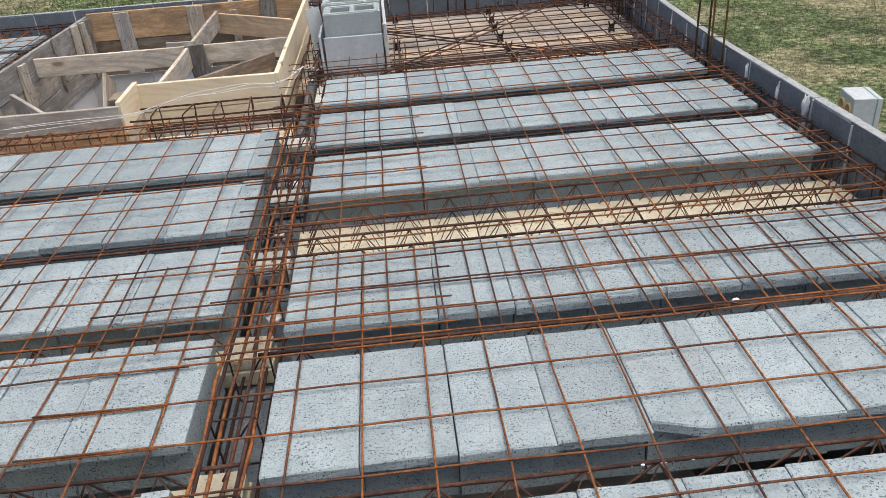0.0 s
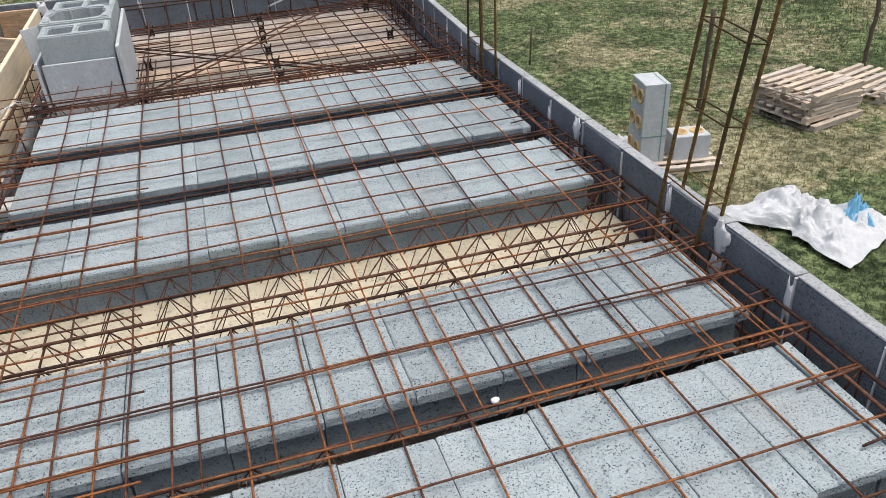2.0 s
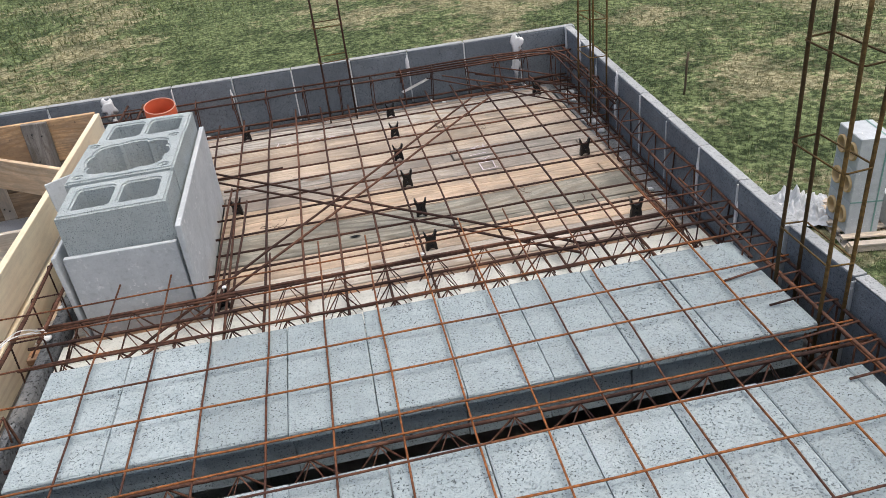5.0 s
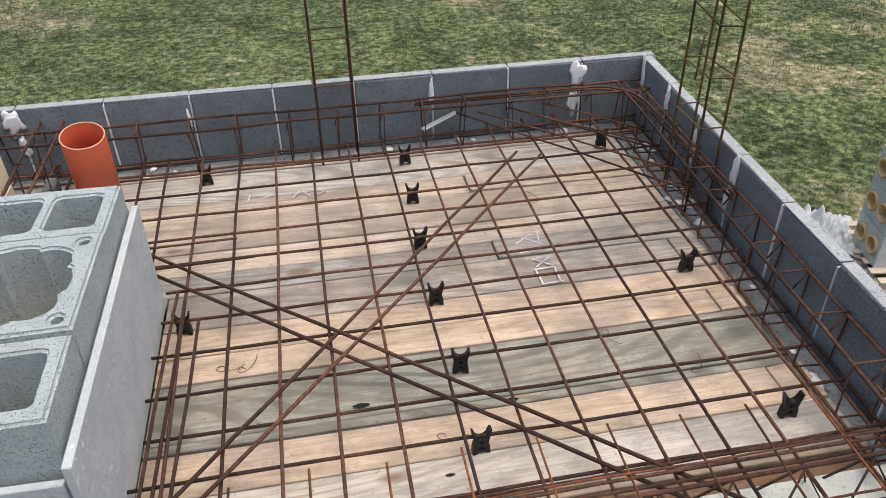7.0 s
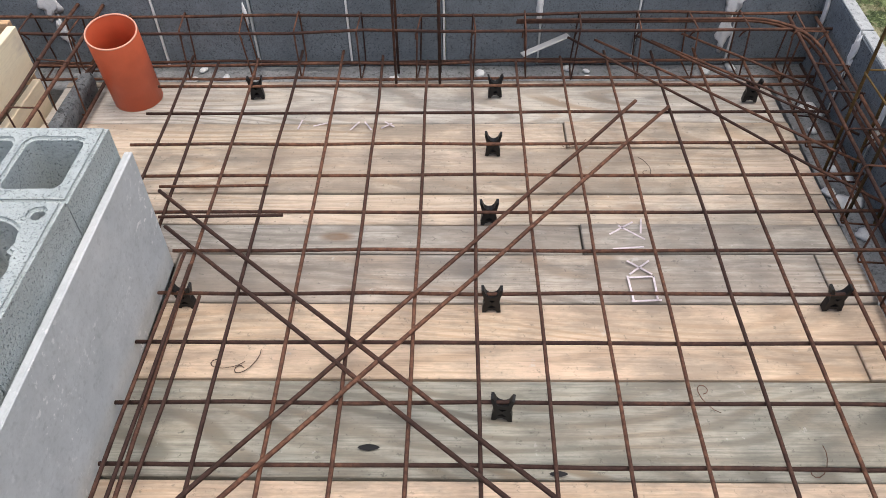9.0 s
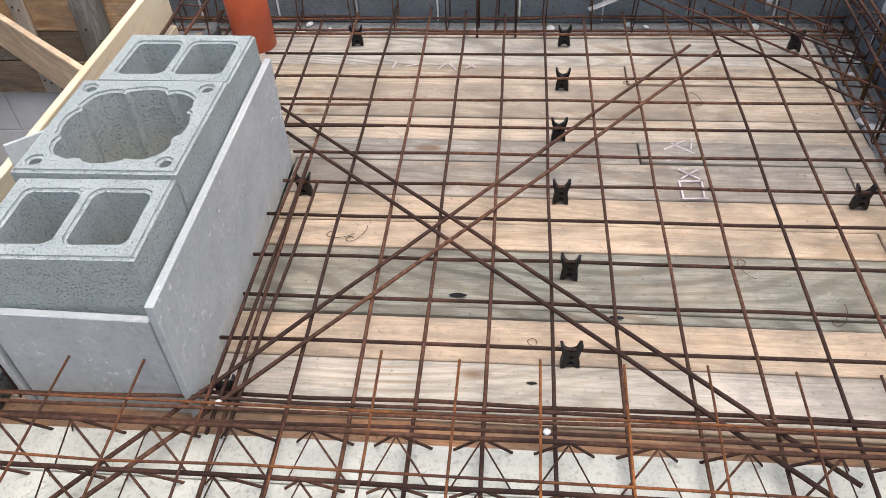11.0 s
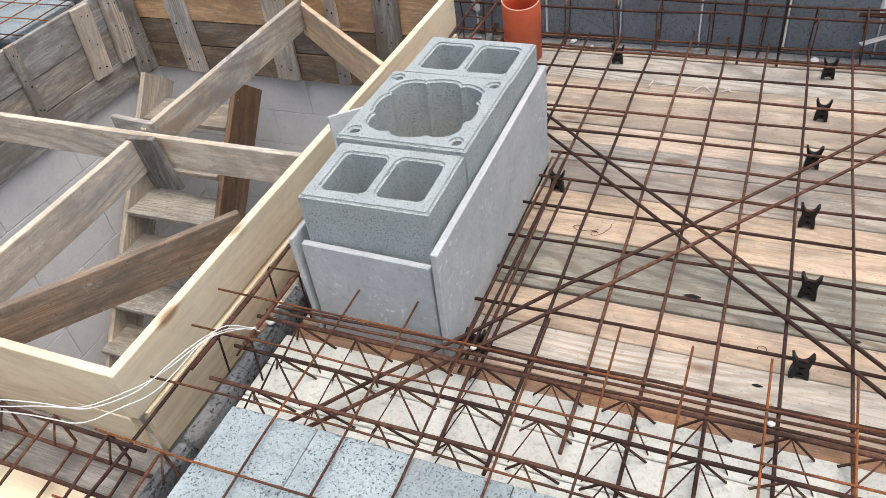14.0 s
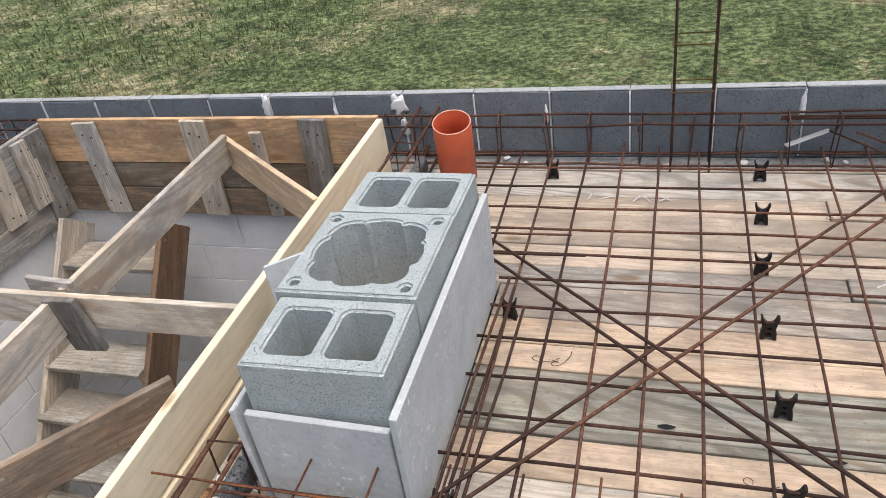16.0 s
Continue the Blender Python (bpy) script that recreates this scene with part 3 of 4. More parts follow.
part("plank", board_mesh(0.48, 0.05, 0.03, M_DECK_B, 0.001, 0.003), deck, aim((-0.048, 7.388, -0.236), (1, 7.388, -0.236), (0, -1, 0)))
for y0, y1 in ((4.90, 5.06), (5.06, 5.2), (5.2, 5.46), (5.46, 5.654)):
    x0 = -2.52 if y1 < 5.21 else -1.25
    me = board_mesh(-0.24 - x0, y1 - y0 - 0.004, 0.03, M_WOOD_STAIN if y1 < 5.1 else (M_WOOD_NEW if y1 < 5.5 else M_WOOD_DARK), 0.001)
    part("plank", me, deck, aim((x0, y1, -0.238), (x0 + 1, y1, -0.238), (0, -1, 0)))


strip = thing("edge_strip", "rough dark grey concrete strip along the stairwell edge", "floor", kind="structure")
for i in range(5):
    bm = box_bm(-0.18, 5.0 + 0.66 * i, -0.235, -0.128, 5.656 + 0.66 * i, -0.115, 0.012, 0.003)
    bmesh.ops.subdivide_edges(bm, edges=bm.edges[:], cuts=5)
    for v in bm.verts:
        v.co += Vector((0.012, 0.0, 0.016)) * noise.noise(v.co * 24)
    part("edge_block", bm_mesh("edge_block", bm, M_STRIP, True), strip)


# ---- stairwell formwork ----
WELL = pose(-0.03, 0.03, 0)
form = thing("stairwell_formwork", "timber formwork box of sawn boards round the stair opening", "formwork", WELL)


def form_board(p, q, z0, z1, mat, thick=0.03, name="board", label="", parent=None):
    p, q = Vector(p), Vector(q)
    L = (q - p).length
    return part(name, board_mesh(L, z1 - z0, thick, mat), parent or form, aim((p.x, p.y, z0), (q.x, q.y, z0)), label)


XE, XW, YN, YS, YS2, XJ = -0.332, -2.39, 8.19, 5.66, 5.21, -1.265
part("board", board_mesh(2.55, 0.192, 0.032, M_WOOD_NEW), form, aim((XE + 0.047, YS - 0.03, -0.093), (XE + 0.065, YN + 0.02, -0.053)))
form_board((XE + 0.047, YS, 0), (XE + 0.065, YN, 0), -0.28, -0.097, M_WOOD_NEW)
form_board((XE + 0.047, YS, 0), (XE + 0.065, YN, 0), -0.46, -0.284, M_WOOD_OLD)
form_board((XW, YN, 0), (XE + 0.03, YN, 0), -0.125, 0.14, M_WOOD_RED)
form_board((XW, YN, 0), (XE + 0.03, YN, 0), -0.285, -0.128, M_WOOD_UMBER)
form_board((XW, YN, 0), (XE + 0.03, YN, 0), -0.46, -0.288, M_WOOD_UMBER)
for z0, z1 in ((-0.09, 0.12), (-0.28, -0.093), (-0.46, -0.283)):
    form_board((XW, YS2, 0), (XW, YN + 0.03, 0), z0, z1, M_WOOD_GREY)
form_board((XJ, YS - 0.032, 0), (XE + 0.013, YS - 0.032, 0), -0.09, 0.102, M_WOOD_NEW)
form_board((XJ, YS - 0.032, 0), (XE + 0.013, YS - 0.032, 0), -0.25, -0.093, M_WOOD_NEW)
form_board((XJ, YS - 0.005, 0), (XJ, YS2 + 0.004, 0), -0.08, 0.12, M_WOOD_NEW)
form_board((XJ, YS - 0.005, 0), (XJ, YS2 + 0.004, 0), -0.25, -0.083, M_WOOD_OLD)
form_board((XW, YS2 - 0.03, 0), (XJ + 0.03, YS2 - 0.03, 0), -0.05, 0.10, M_WOOD_OLD)
form_board((XW, YS2 - 0.03, 0), (XJ + 0.03, YS2 - 0.03, 0), -0.25, -0.053, M_WOOD_RED)


nail = bm_mesh("nail", box_bm(-0.004, -0.004, -0.004, 0.004, 0.004, 0.004, 0.0015), M_BLACK)


def batten(p, top, bottom, width, mat, side):
    """Upright cleat nailed to the inside of the box."""
    if side == "N":
        a, b, up = (p[0], p[1], bottom), (p[0] + p[2], p[1], top), (-1, 0, 0)
    else:
        a, b, up = (p[0], p[1], bottom), (p[0], p[1] + p[2], top), (0, -1, 0)
    L = (Vector(b) - Vector(a)).length
    cleat = part("cleat", board_mesh(L, width, 0.026, mat), form, aim(a, b, up))
    for u, v in ((0.12, 0.3), (0.15, 0.7), (0.45, 0.35), (0.55, 0.7), (0.85, 0.3), (0.88, 0.65)):
        part("nail", nail, cleat, pose(u * L, -0.001, v * width))


batten((-1.97, YN - 0.031, -0.02), 0.135, -0.45, 0.145, M_WOOD_OLD, "N")
batten((-1.30, YN - 0.031, 0.02), 0.135, -0.45, 0.15, M_WOOD_OLD, "N")
batten((-0.60, YN - 0.031, 0.02), 0.135, -0.40, 0.15, M_WOOD_DARK, "N")
batten((-0.96, YN - 0.031, 0.0), 0.07, -0.45, 0.07, M_WOOD_OLD, "N")
for y, top, bot, mat in ((8.14, 0.11, -0.44, M_WOOD_DARK), (8.04, 0.10, -0.30, M_WOOD_OLD), (7.82, 0.12, -0.30, M_WOOD_PALE), (6.6, 0.09, -0.4, M_WOOD_OLD), (6.0, 0.09, -0.4, M_WOOD_OLD)):
    batten((XW + 0.031, y, 0.02), top, bot, 0.13, mat, "W")

batten((XW + 0.031, 7.29, 0.0), 0.135, -0.30, 0.055, M_WOOD_GREY, "W")

# braces across the opening
brace_ew = thing("cross_brace", "weathered board braced across the stair opening", "board", WELL)
part("board", board_mesh(XE - XW + 0.01, 0.15, 0.028, M_WOOD_PALE), brace_ew, aim((XW + 0.03, 6.755, -0.07), (XE - 0.003, 6.745, -0.07)))
part("cleat", board_mesh(0.27, 0.15, 0.028, M_WOOD_DARK), brace_ew, aim((-0.985, 6.72, -0.17), (-1.0, 6.70, 0.10), (-1, 0, 0)), "dark weathered cleat")
part("cleat", board_mesh(0.24, 0.07, 0.026, M_WOOD_OLD), brace_ew, aim((-1.32, 6.81, 0.035), (-1.09, 6.80, 0.035)))
brace_ns = thing("cross_brace", "weathered board braced lengthwise over the stair opening", "board", WELL)
part("board", board_mesh(1.33, 0.165, 0.03, M_WOOD_OLD), brace_ns, aim((-1.125, 6.79, -0.085), (-1.125, 8.12, -0.085)))
part("board", board_mesh(1.08, 0.165, 0.03, M_WOOD_PALE), brace_ns, aim((-1.105, 5.655, -0.085), (-1.115, 6.735, -0.085)))
brace_d = thing("diagonal_brace", "new spruce board set diagonally in the corner of the formwork", "board", WELL)
part("board", board_mesh(1.0, 0.19, 0.028, M_WOOD_PEACH), brace_d, aim((-1.17, 8.13, -0.13), (-0.37, 7.52, -0.13)))
brace_s = thing("diagonal_brace", "brown weathered board set diagonally in the formwork", "board", WELL)
part("board", board_mesh(0.93, 0.17, 0.028, M_WOOD_BROWN), brace_s, aim((-0.98, 5.68, -0.11), (-0.36, 6.46, -0.11)))
brace_w = thing("diagonal_brace", "weathered board set diagonally in the formwork", "board", WELL)
part("board", board_mesh(0.8, 0.14, 0.028, M_WOOD_OLD), brace_w, aim((-2.24, 5.95, -0.11), (-1.7, 5.28, -0.11)))

# ---- stairwell walls and stair ----
well_n = thing("stairwell_wall_north", "white block wall of the stairwell", "wall", kind="structure")
well_w = thing("stairwell_wall_west", "white block wall of the stairwell", "wall", kind="structure")
# south and east walls are out of view, kept white to bounce light
well_s = thing("stairwell_wall_south", "white block wall of the stairwell", "wall", kind="structure")
well_e = thing("stairwell_wall_east", "white block wall of the stairwell", "wall", kind="structure")
for root, m, L in ((well_n, aim((-2.55, 8.265, 0), (2, 8.265, 0)), 2.4), (well_w, aim((-2.455, 5.0, 0), (-2.455, 9, 0)), 3.36),
                   (well_s, aim((-0.12, 5.05, 0), (-2, 5.05, 0)), 2.3), (well_e, aim((-0.15, 8.2, 0), (-0.15, 5, 0)), 3.15)):
    root.matrix_basis = m
    z, k = -0.475, 0
    while z > -3.1:
        s = -0.3 * (k % 2)
        while s < L:
            a, b = max(0, s), min(L, s + 0.6)
            if b - a > 0.03:
                part("block", bm_mesh("block", box_bm(a + 0.002, 0, z - 0.246, b - 0.002, 0.11, z, 0.003), M_WHITE), root)
            s += 0.6
        z -= 0.25
        k += 1
stair = thing("wooden_stair", "rough stair of sawn boards in the stairwell", "stairs", pose(-0.035, 0.035, 0))
STEPS = [(7.80 - 0.2 * i, -0.60 - 0.215 * i) for i in range(12)]
for y, z in STEPS:
    part("tread", board_mesh(0.64, 0.25, 0.03, M_WOOD_TREAD), stair, aim((-2.29, y + 0.25, z - 0.03), (-1.0, y + 0.25, z - 0.03), (0, -1, 0)))
    part("tread_cleat", board_mesh(0.2, 0.05, 0.03, M_WOOD_RED), stair, aim((-1.665, y + 0.22, z - 0.085), (-1.665, y, z - 0.085)))
for x, mat in ((-1.625, M_WOOD_STRING), (-2.30, M_WOOD_OLD)):
    a, b = Vector((x, 8.16, -0.28)), Vector((x, 5.85, -0.28 - 2.31 * 1.2))
    part("stringer", board_mesh((b - a).length, 0.26, 0.035, mat), stair, aim(a + Vector((0, 0, -0.26)), b + Vector((0, 0, -0.26))))


# ---- chimney ----
def holed_block(name, w, d, h, holes, mat, rough=0.002):
    """Block with through-holes (outlines in plan), built from a filled plan drawn down."""
    bm = bmesh.new()
    loops = [[(0, 0), (w, 0), (w, d), (0, d)]] + holes
    edges = []
    for loop in loops:
        vs = [bm.verts.new((x + random.uniform(-rough, rough), y + random.uniform(-rough, rough), h)) for x, y in loop]
        edges += [bm.edges.new((vs[i], vs[(i + 1) % len(vs)])) for i in range(len(vs))]
    bmesh.ops.triangle_fill(bm, use_beauty=True, use_dissolve=False, edges=edges)
    top = bm.faces[:]
    out = bmesh.ops.extrude_face_region(bm, geom=top)
    low = [v for v in out["geom"] if isinstance(v, bmesh.types.BMVert)]
    bmesh.ops.translate(bm, vec=(0, 0, -h), verts=low)
    rim = [e for e in bm.edges if all(v.co.z > h * 0.9 for v in e.verts) and len(e.link_faces) == 2 and any(abs(f.normal.z) < 0.5 for f in e.link_faces)]
    bmesh.ops.bevel(bm, geom=rim, offset=0.008, segments=3, affect="EDGES")
    return bm_mesh(name, bm, mat)


def soft_rect(x0, y0, x1, y1, r, k=4):
    pts = []
    for cx, cy, a in ((x1 - r, y1 - r, 0), (x0 + r, y1 - r, 90), (x0 + r, y0 + r, 180), (x1 - r, y0 + r, 270)):
        for i in range(k + 1):
            t = radians(a + 90 * i / k)
            pts.append((cx + r * math.cos(t) + random.uniform(-0.002, 0.002), cy + r * math.sin(t) + random.uniform(-0.002, 0.002)))
    return pts


def lobed(cx, cy, r):
    pts = []
    for i in range(64):
        a = 2 * math.pi * i / 64
        c, d = abs(math.cos(a)), abs(math.sin(a))
        k = 0.97 / (c ** 3 + d ** 3) ** (1 / 3) + 0.12 * abs(math.cos(4 * a)) ** 0.5 - 0.05 + random.uniform(-0.012, 0.012)
        pts.append((cx + r * k * math.cos(a), cy + r * k * math.sin(a)))
    return pts


def disc(cx, cy, r, n=12):
    return [(cx + r * math.cos(2 * math.pi * i / n), cy + r * math.sin(2 * math.pi * i / n)) for i in range(n)]


CX, CY, CT = -0.015, 6.262, 0.335
vent_holes = [soft_rect(0.047, 0.05, 0.194, 0.243, 0.022), soft_rect(0.228, 0.05, 0.376, 0.243, 0.022)]
vent = holed_block("vent_block", 0.42, 0.295, CT + 3.2, vent_holes, M_CHIM)
thing("vent_block", "rough grey concrete ventilation block with two square ducts", "chimney block", pose(CX, CY, -3.2, 0, 0, 0.8), vent, "ventilation blocks")
thing("vent_block", "rough grey concrete ventilation block with two square ducts", "chimney block", pose(CX - 0.003, CY + 0.765, -3.2, 0, 0, -0.6), vent, "ventilation blocks")
casing = holed_block("chimney_block", 0.445, 0.445, CT + 3.205, [lobed(0.222, 0.222, 0.172)] + [disc(x, y, 0.016) for x in (0.045, 0.4) for y in (0.045, 0.4)], M_CHIM)
thing("chimney_block", "grey concrete chimney casing block with lobed flue opening", "chimney block", pose(CX - 0.026, CY + 0.302, -3.19), casing)
v, f = [], []
for z, r in ((-3.2, 0.115), (0.07, 0.115), (0.07, 0.098), (-3.2, 0.098)):
    for i in range(32):
        a = 2 * math.pi * i / 32
        v.append((r * math.cos(a), r * math.sin(a), z))
for k in range(4):
    f += [(k * 32 + i, k * 32 + (i + 1) % 32, ((k + 1) % 4) * 32 + (i + 1) % 32, ((k + 1) % 4) * 32 + i) for i in range(32)]
thing("flue_pipe", "tan clay flue pipe inside the chimney casing", "flue pipe", pose(CX + 0.2, CY + 0.53, 0), mesh_of("flue_pipe", v, f, M_CLAY, True))


def panel(L, H, T):
    return bm_mesh("cement_board", box_bm(0, 0, 0, L, T, H, 0.003, 0.001), M_BOARD)


BOARD_L = "smooth pale grey cement board set against the chimney"
thing("cement_board", BOARD_L, "board", aim((-0.03, 6.232, -0.206), (0.42, 6.222, -0.206)), panel(0.435, 0.375, 0.022), "boards round the chimney")
thing("cement_board", BOARD_L, "board", aim((0.438, 6.205, -0.206), (0.43, 7.335, -0.206), (0.012, 0, 1)), panel(1.125, 0.448, 0.022), "boards round the chimney")
thing("cement_board", "smooth pale grey cement board leaning out from the chimney", "board", aim((-0.040, 6.225, -0.206), (-0.046, 7.25, -0.206), (-0.03, 0, 1)), panel(0.42, 0.39, 0.018), "boards round the chimney")
thing("cement_board", "smooth pale grey cement board leaning out from the chimney", "board", aim((-0.128, 6.685, -0.2), (-0.031, 6.772, -0.2), (-0.085, 0.046, 0.486)), panel(0.14, 0.495, 0.012), "boards round the chimney")


# ---- orange pipe ----
def ring_pipe(r, t, h):
    v, f = [], []
    prof = [(r, 0), (r, h - 0.003), (r - 0.002, h), (r - t + 0.002, h), (r - t, h - 0.003), (r - t, 0)]
    for rr, z in prof:
        v += [(rr * math.cos(2 * math.pi * i / 40), rr * math.sin(2 * math.pi * i / 40), z) for i in range(40)]
    for k in range(6):
        f += [(k * 40 + i, k * 40 + (i + 1) % 40, ((k + 1) % 6) * 40 + (i + 1) % 40, ((k + 1) % 6) * 40 + i) for i in range(40)]
    return mesh_of("drain_pipe", v, f, M_PIPE, True)


drain = thing("drain_pipe", "orange plastic drain pipe standing up through the planks", "pipe", pose(0.045, 8.25, -0.215, 14, 4, 0), ring_pipe(0.093, 0.006, 0.36))
part("rim", tube_mesh("rim", [(0.09 * math.cos(radians(a)), 0.09 * math.sin(radians(a)), 0.36) for a in range(0, 360, 9)], 0.0036, M_RIM, 5, True), drain, None, "pale worn rim")


# ---- reinforcement ----
def bar(name, root, a, b, r, mat, sag=0.004, lift=0.0):
    return part(name, tube_mesh(name, wavy(a, b, sag, 0.3, lift), r, mat), root)


def mesh_sheet(label, xs, ys, x0, x1, y0, y1, z, r=0.0035, fan=()):
    """Welded sheet: rods along y at xs (or, with fan, running to those xs at the far end) and rods along x at ys."""
    root = thing("rebar_mesh", label, "steel mesh", group="steel mesh sheets")
    for x, far in zip(xs, fan or xs):
        bar("rod", root, (x, y0 + random.uniform(-0.01, 0.01), z), (far + random.uniform(-0.004, 0.004), y1 + random.uniform(-0.01, 0.01), z), r, M_MESH, 0.004)
    for y in ys:
        bar("rod", root, (x0 + random.uniform(-0.02, 0.02), y, z + 2 * r), (x1 + random.uniform(-0.02, 0.02), y + random.uniform(-0.008, 0.008), z + 2 * r), r, M_MESH, 0.004)
    return root


def steps(a, b, d):
    return [a + d * i for i in range(int((b - a) / d + 0.5) + 1)]


LM = "rusty welded steel mesh lying over the filler blocks"
mesh_sheet(LM, [0.175 + 0.1895 * i for i in range(13)], (2.55, 2.69, 2.885, 3.075, 3.26, 3.46, 3.645, 3.77, 3.945, 4.14, 4.32, 4.546, 4.741, 4.945, 5.047, 5.136, 5.34, 5.537, 5.74, 5.94, 6.10), -0.3, 2.575, 2.52, 6.27, 0.02,
           fan=[0.145 + 0.1985 * i for i in range(13)])
mesh_sheet(LM, [0.072 + 0.1975 * i for i in range(13)], [1.77 - 0.187 * i for i in range(1, 17)] + [1.77, 1.948, 2.147, 2.335, 2.52, 2.705, 2.875, 3.132], -0.72, 2.575, -1.3, 3.2, 0.012)
mesh_sheet(LM, [-0.222 - 0.202 * i for i in range(13)], (2.60, 2.76, 2.95, 3.15, 3.36, 3.57, 3.77, 3.94, 4.12, 4.42, 4.68, 4.95), -2.8, 0.59, 2.60, 5.02, 0.028)
mesh_sheet(LM, [-0.33 - 0.195 * i for i in range(12)], [2.90 - 0.187 * i for i in range(1, 16)], -2.65, -0.30, 0.0, 3.22, 0.006)
mesh_sheet(LM, steps(-5.4, -2.8, 0.2), steps(3.0, 8.2, 0.2), -5.4, -2.5, 2.9, 8.35, 0.02)

# bars tied over the planks
tied = thing("rebar_grid", "dark rusty ribbed bars tied in a grid over the planks", "steel mesh")
for i, y in enumerate((6.247, 6.437, 6.602, 6.78, 6.972, 7.15, 7.325, 7.497, 7.68, 7.855, 8.04, 8.22)):
    x0 = 0.44 if 6.2 < y < 7.34 else 0.16
    bar("rod", tied, (x0 + random.uniform(-0.02, 0.02), y, -0.137), (wall_x(y) - 0.045 + random.uniform(-0.03, 0.03), y, -0.137), 0.0057, M_RUST, 0.003)
for x in (0.25, 0.36, 0.52, 0.69, 0.858, 1.025, 1.203, 1.378, 1.555, 1.733, 1.915, 2.10, 2.272, 2.45):
    y0 = 5.86 if x > 0.45 else 7.36
    bar("rod", tied, (x + 0.02 * (x < 0.6), y0 + random.uniform(-0.1, 0.1), -0.127), (x - 0.005, 8.42 + random.uniform(-0.05, 0.04), -0.122), 0.0057, M_RUST, 0.003)
extra = thing("spare_bars", "short rusty bars tied beside the chimney board", "steel bars")
for x in (0.475, 0.505, 0.56):
    bar("rod", extra, (x, 6.1, -0.118), (x + 0.02, 7.3 - (x - 0.475) * 2, -0.118), 0.0055, M_RUST, 0.005)
for i, (a, b) in enumerate((((0.34, 7.585), (0.70, 7.59)), ((0.38, 7.44), (0.77, 7.445)))):
    bar("rod", extra, (*a, -0.105), (*b, -0.105), 0.005, M_RUST, 0.002)
for a, b in (((0.095, 5.78), (1.975, 8.065)), ((0.165, 5.78), (2.09, 8.03)), ((0.345, 7.565), (2.06, 6.05)), ((0.41, 7.40), (2.0, 6.01))):
    one = thing("diagonal_bar", "dark rusty ribbed bar laid diagonally over the grid", "steel bar", group="diagonal bars")
    bar("rod", one, (*a, -0.104), (*b, -0.104), 0.0065, M_RUST, 0.003)
for a, b in (((1.75, 8.40), (2.69, 7.44)), ((1.85, 8.36), (2.65, 7.68)), ((2.02, 8.41), (2.70, 7.84)), ((2.09, 8.43), (2.63, 7.96)), ((2.2, 8.42), (2.66, 8.1))):
    one = thing("corner_bar", "dark rusty bar bent across the corner of the slab", "steel bar", group="corner bars")
    bar("rod", one, (*a, -0.07 + random.uniform(0, 0.05)), (*b, -0.09), 0.005, M_RUST, 0.004)


for z, off in ((0.0, 0.0), (0.025, 0.03)):
    one = thing("corner_bar", "dark rusty bar bent round the corner of the slab", "steel bar", group="corner bars")
    arc = [(1.55, 8.455 - off, z), (2.45, 8.455 - off, z)] + [(2.45 + 0.2 * math.sin(radians(a)), 8.255 - off + 0.2 * math.cos(radians(a)), z) for a in range(15, 90, 15)] + [(2.655, 8.2, z), (2.64, 7.3, z)]
    part("rod", tube_mesh("rod", arc, 0.006, M_RUST), one)


def ring_cage(a, b, w, z0, z1, pitch, label, r=0.006, mat=None, sr=0.0035):
    """Long beam cage: four bars and stirrups, from a to b in plan, w wide."""
    mat = mat or M_RUST
    a, b = Vector((*a, 0)[:3]), Vector((*b, 0)[:3])
    L = (b - a).length
    root = thing("beam_cage", label, "steel cage", aim(a, b), group="ring beam cages")
    for y in (-w / 2, w / 2):
        for z in (z0, z1):
            bar("rod", root, (-0.05, y, z), (L + random.uniform(-0.1, 0.1), y, z), r, mat, 0.005)
    bar("rod", root, (0.0, random.uniform(-0.03, 0.03), z0 + 0.02), (L, 0.02, z0 + 0.02), r, mat, 0.006)
    e = 0.008
    ring = [(0, -w / 2 - e, z0 - e), (0, w / 2 + e, z0 - e), (0, w / 2 + e, z1 + e), (0, -w / 2 - e, z1 + e)]
    pts = []
    for i in range(4):
        p, q = Vector(ring[i]), Vector(ring[(i + 1) % 4])
        pts += [p.lerp(q, 0.06), p.lerp(q, 0.94)]
    me = tube_mesh("stirrup", pts, sr, mat, 5, True)
    hook = tube_mesh("hook", [(0, w / 2 + e, z1 + e), (0.01, w / 2 - 0.03, z1 - 0.03), (0.012, w / 2 - 0.05, z1 - 0.06)], 0.0035, mat, 5)
    s = 0.08
    while s < L:
        st = part("stirrup", me, root, pose(s, random.uniform(-0.006, 0.006), random.uniform(-0.006, 0.006), random.uniform(-4, 4), random.uniform(-5, 5), random.uniform(-5, 5)))
        part("hook", hook, st)
        s += pitch * random.uniform(0.85, 1.15)
    return root


CL = "rusty ring beam cage with stirrups lying along the slab edge"
ring_cage((2.72, 8.42), (-5.4, 8.42), 0.13, -0.19, 0.02, 0.215, CL)
ring_cage((wall_x(8.4) - 0.085, 8.4), (wall_x(KINK) - 0.06, KINK), 0.11, -0.19, 0.02, 0.2, CL)
ring_cage((wall_x(KINK) - 0.055, KINK - 0.06), (wall_x(-2.2) - 0.055, -2.2), 0.07, -0.19, 0.02, 0.2, CL)
ring_cage((-0.12, 5.0), (-0.12, -2.0), 0.12, -0.19, -0.005, 0.3, "rusty beam cage in the trough between filler blocks")
ring_cage((-0.155, 8.47, 0.0), (-0.15, 5.9, -0.055), 0.1, -0.17, 0.055, 0.27, "rusty beam cage between formwork and chimney", 0.0075)
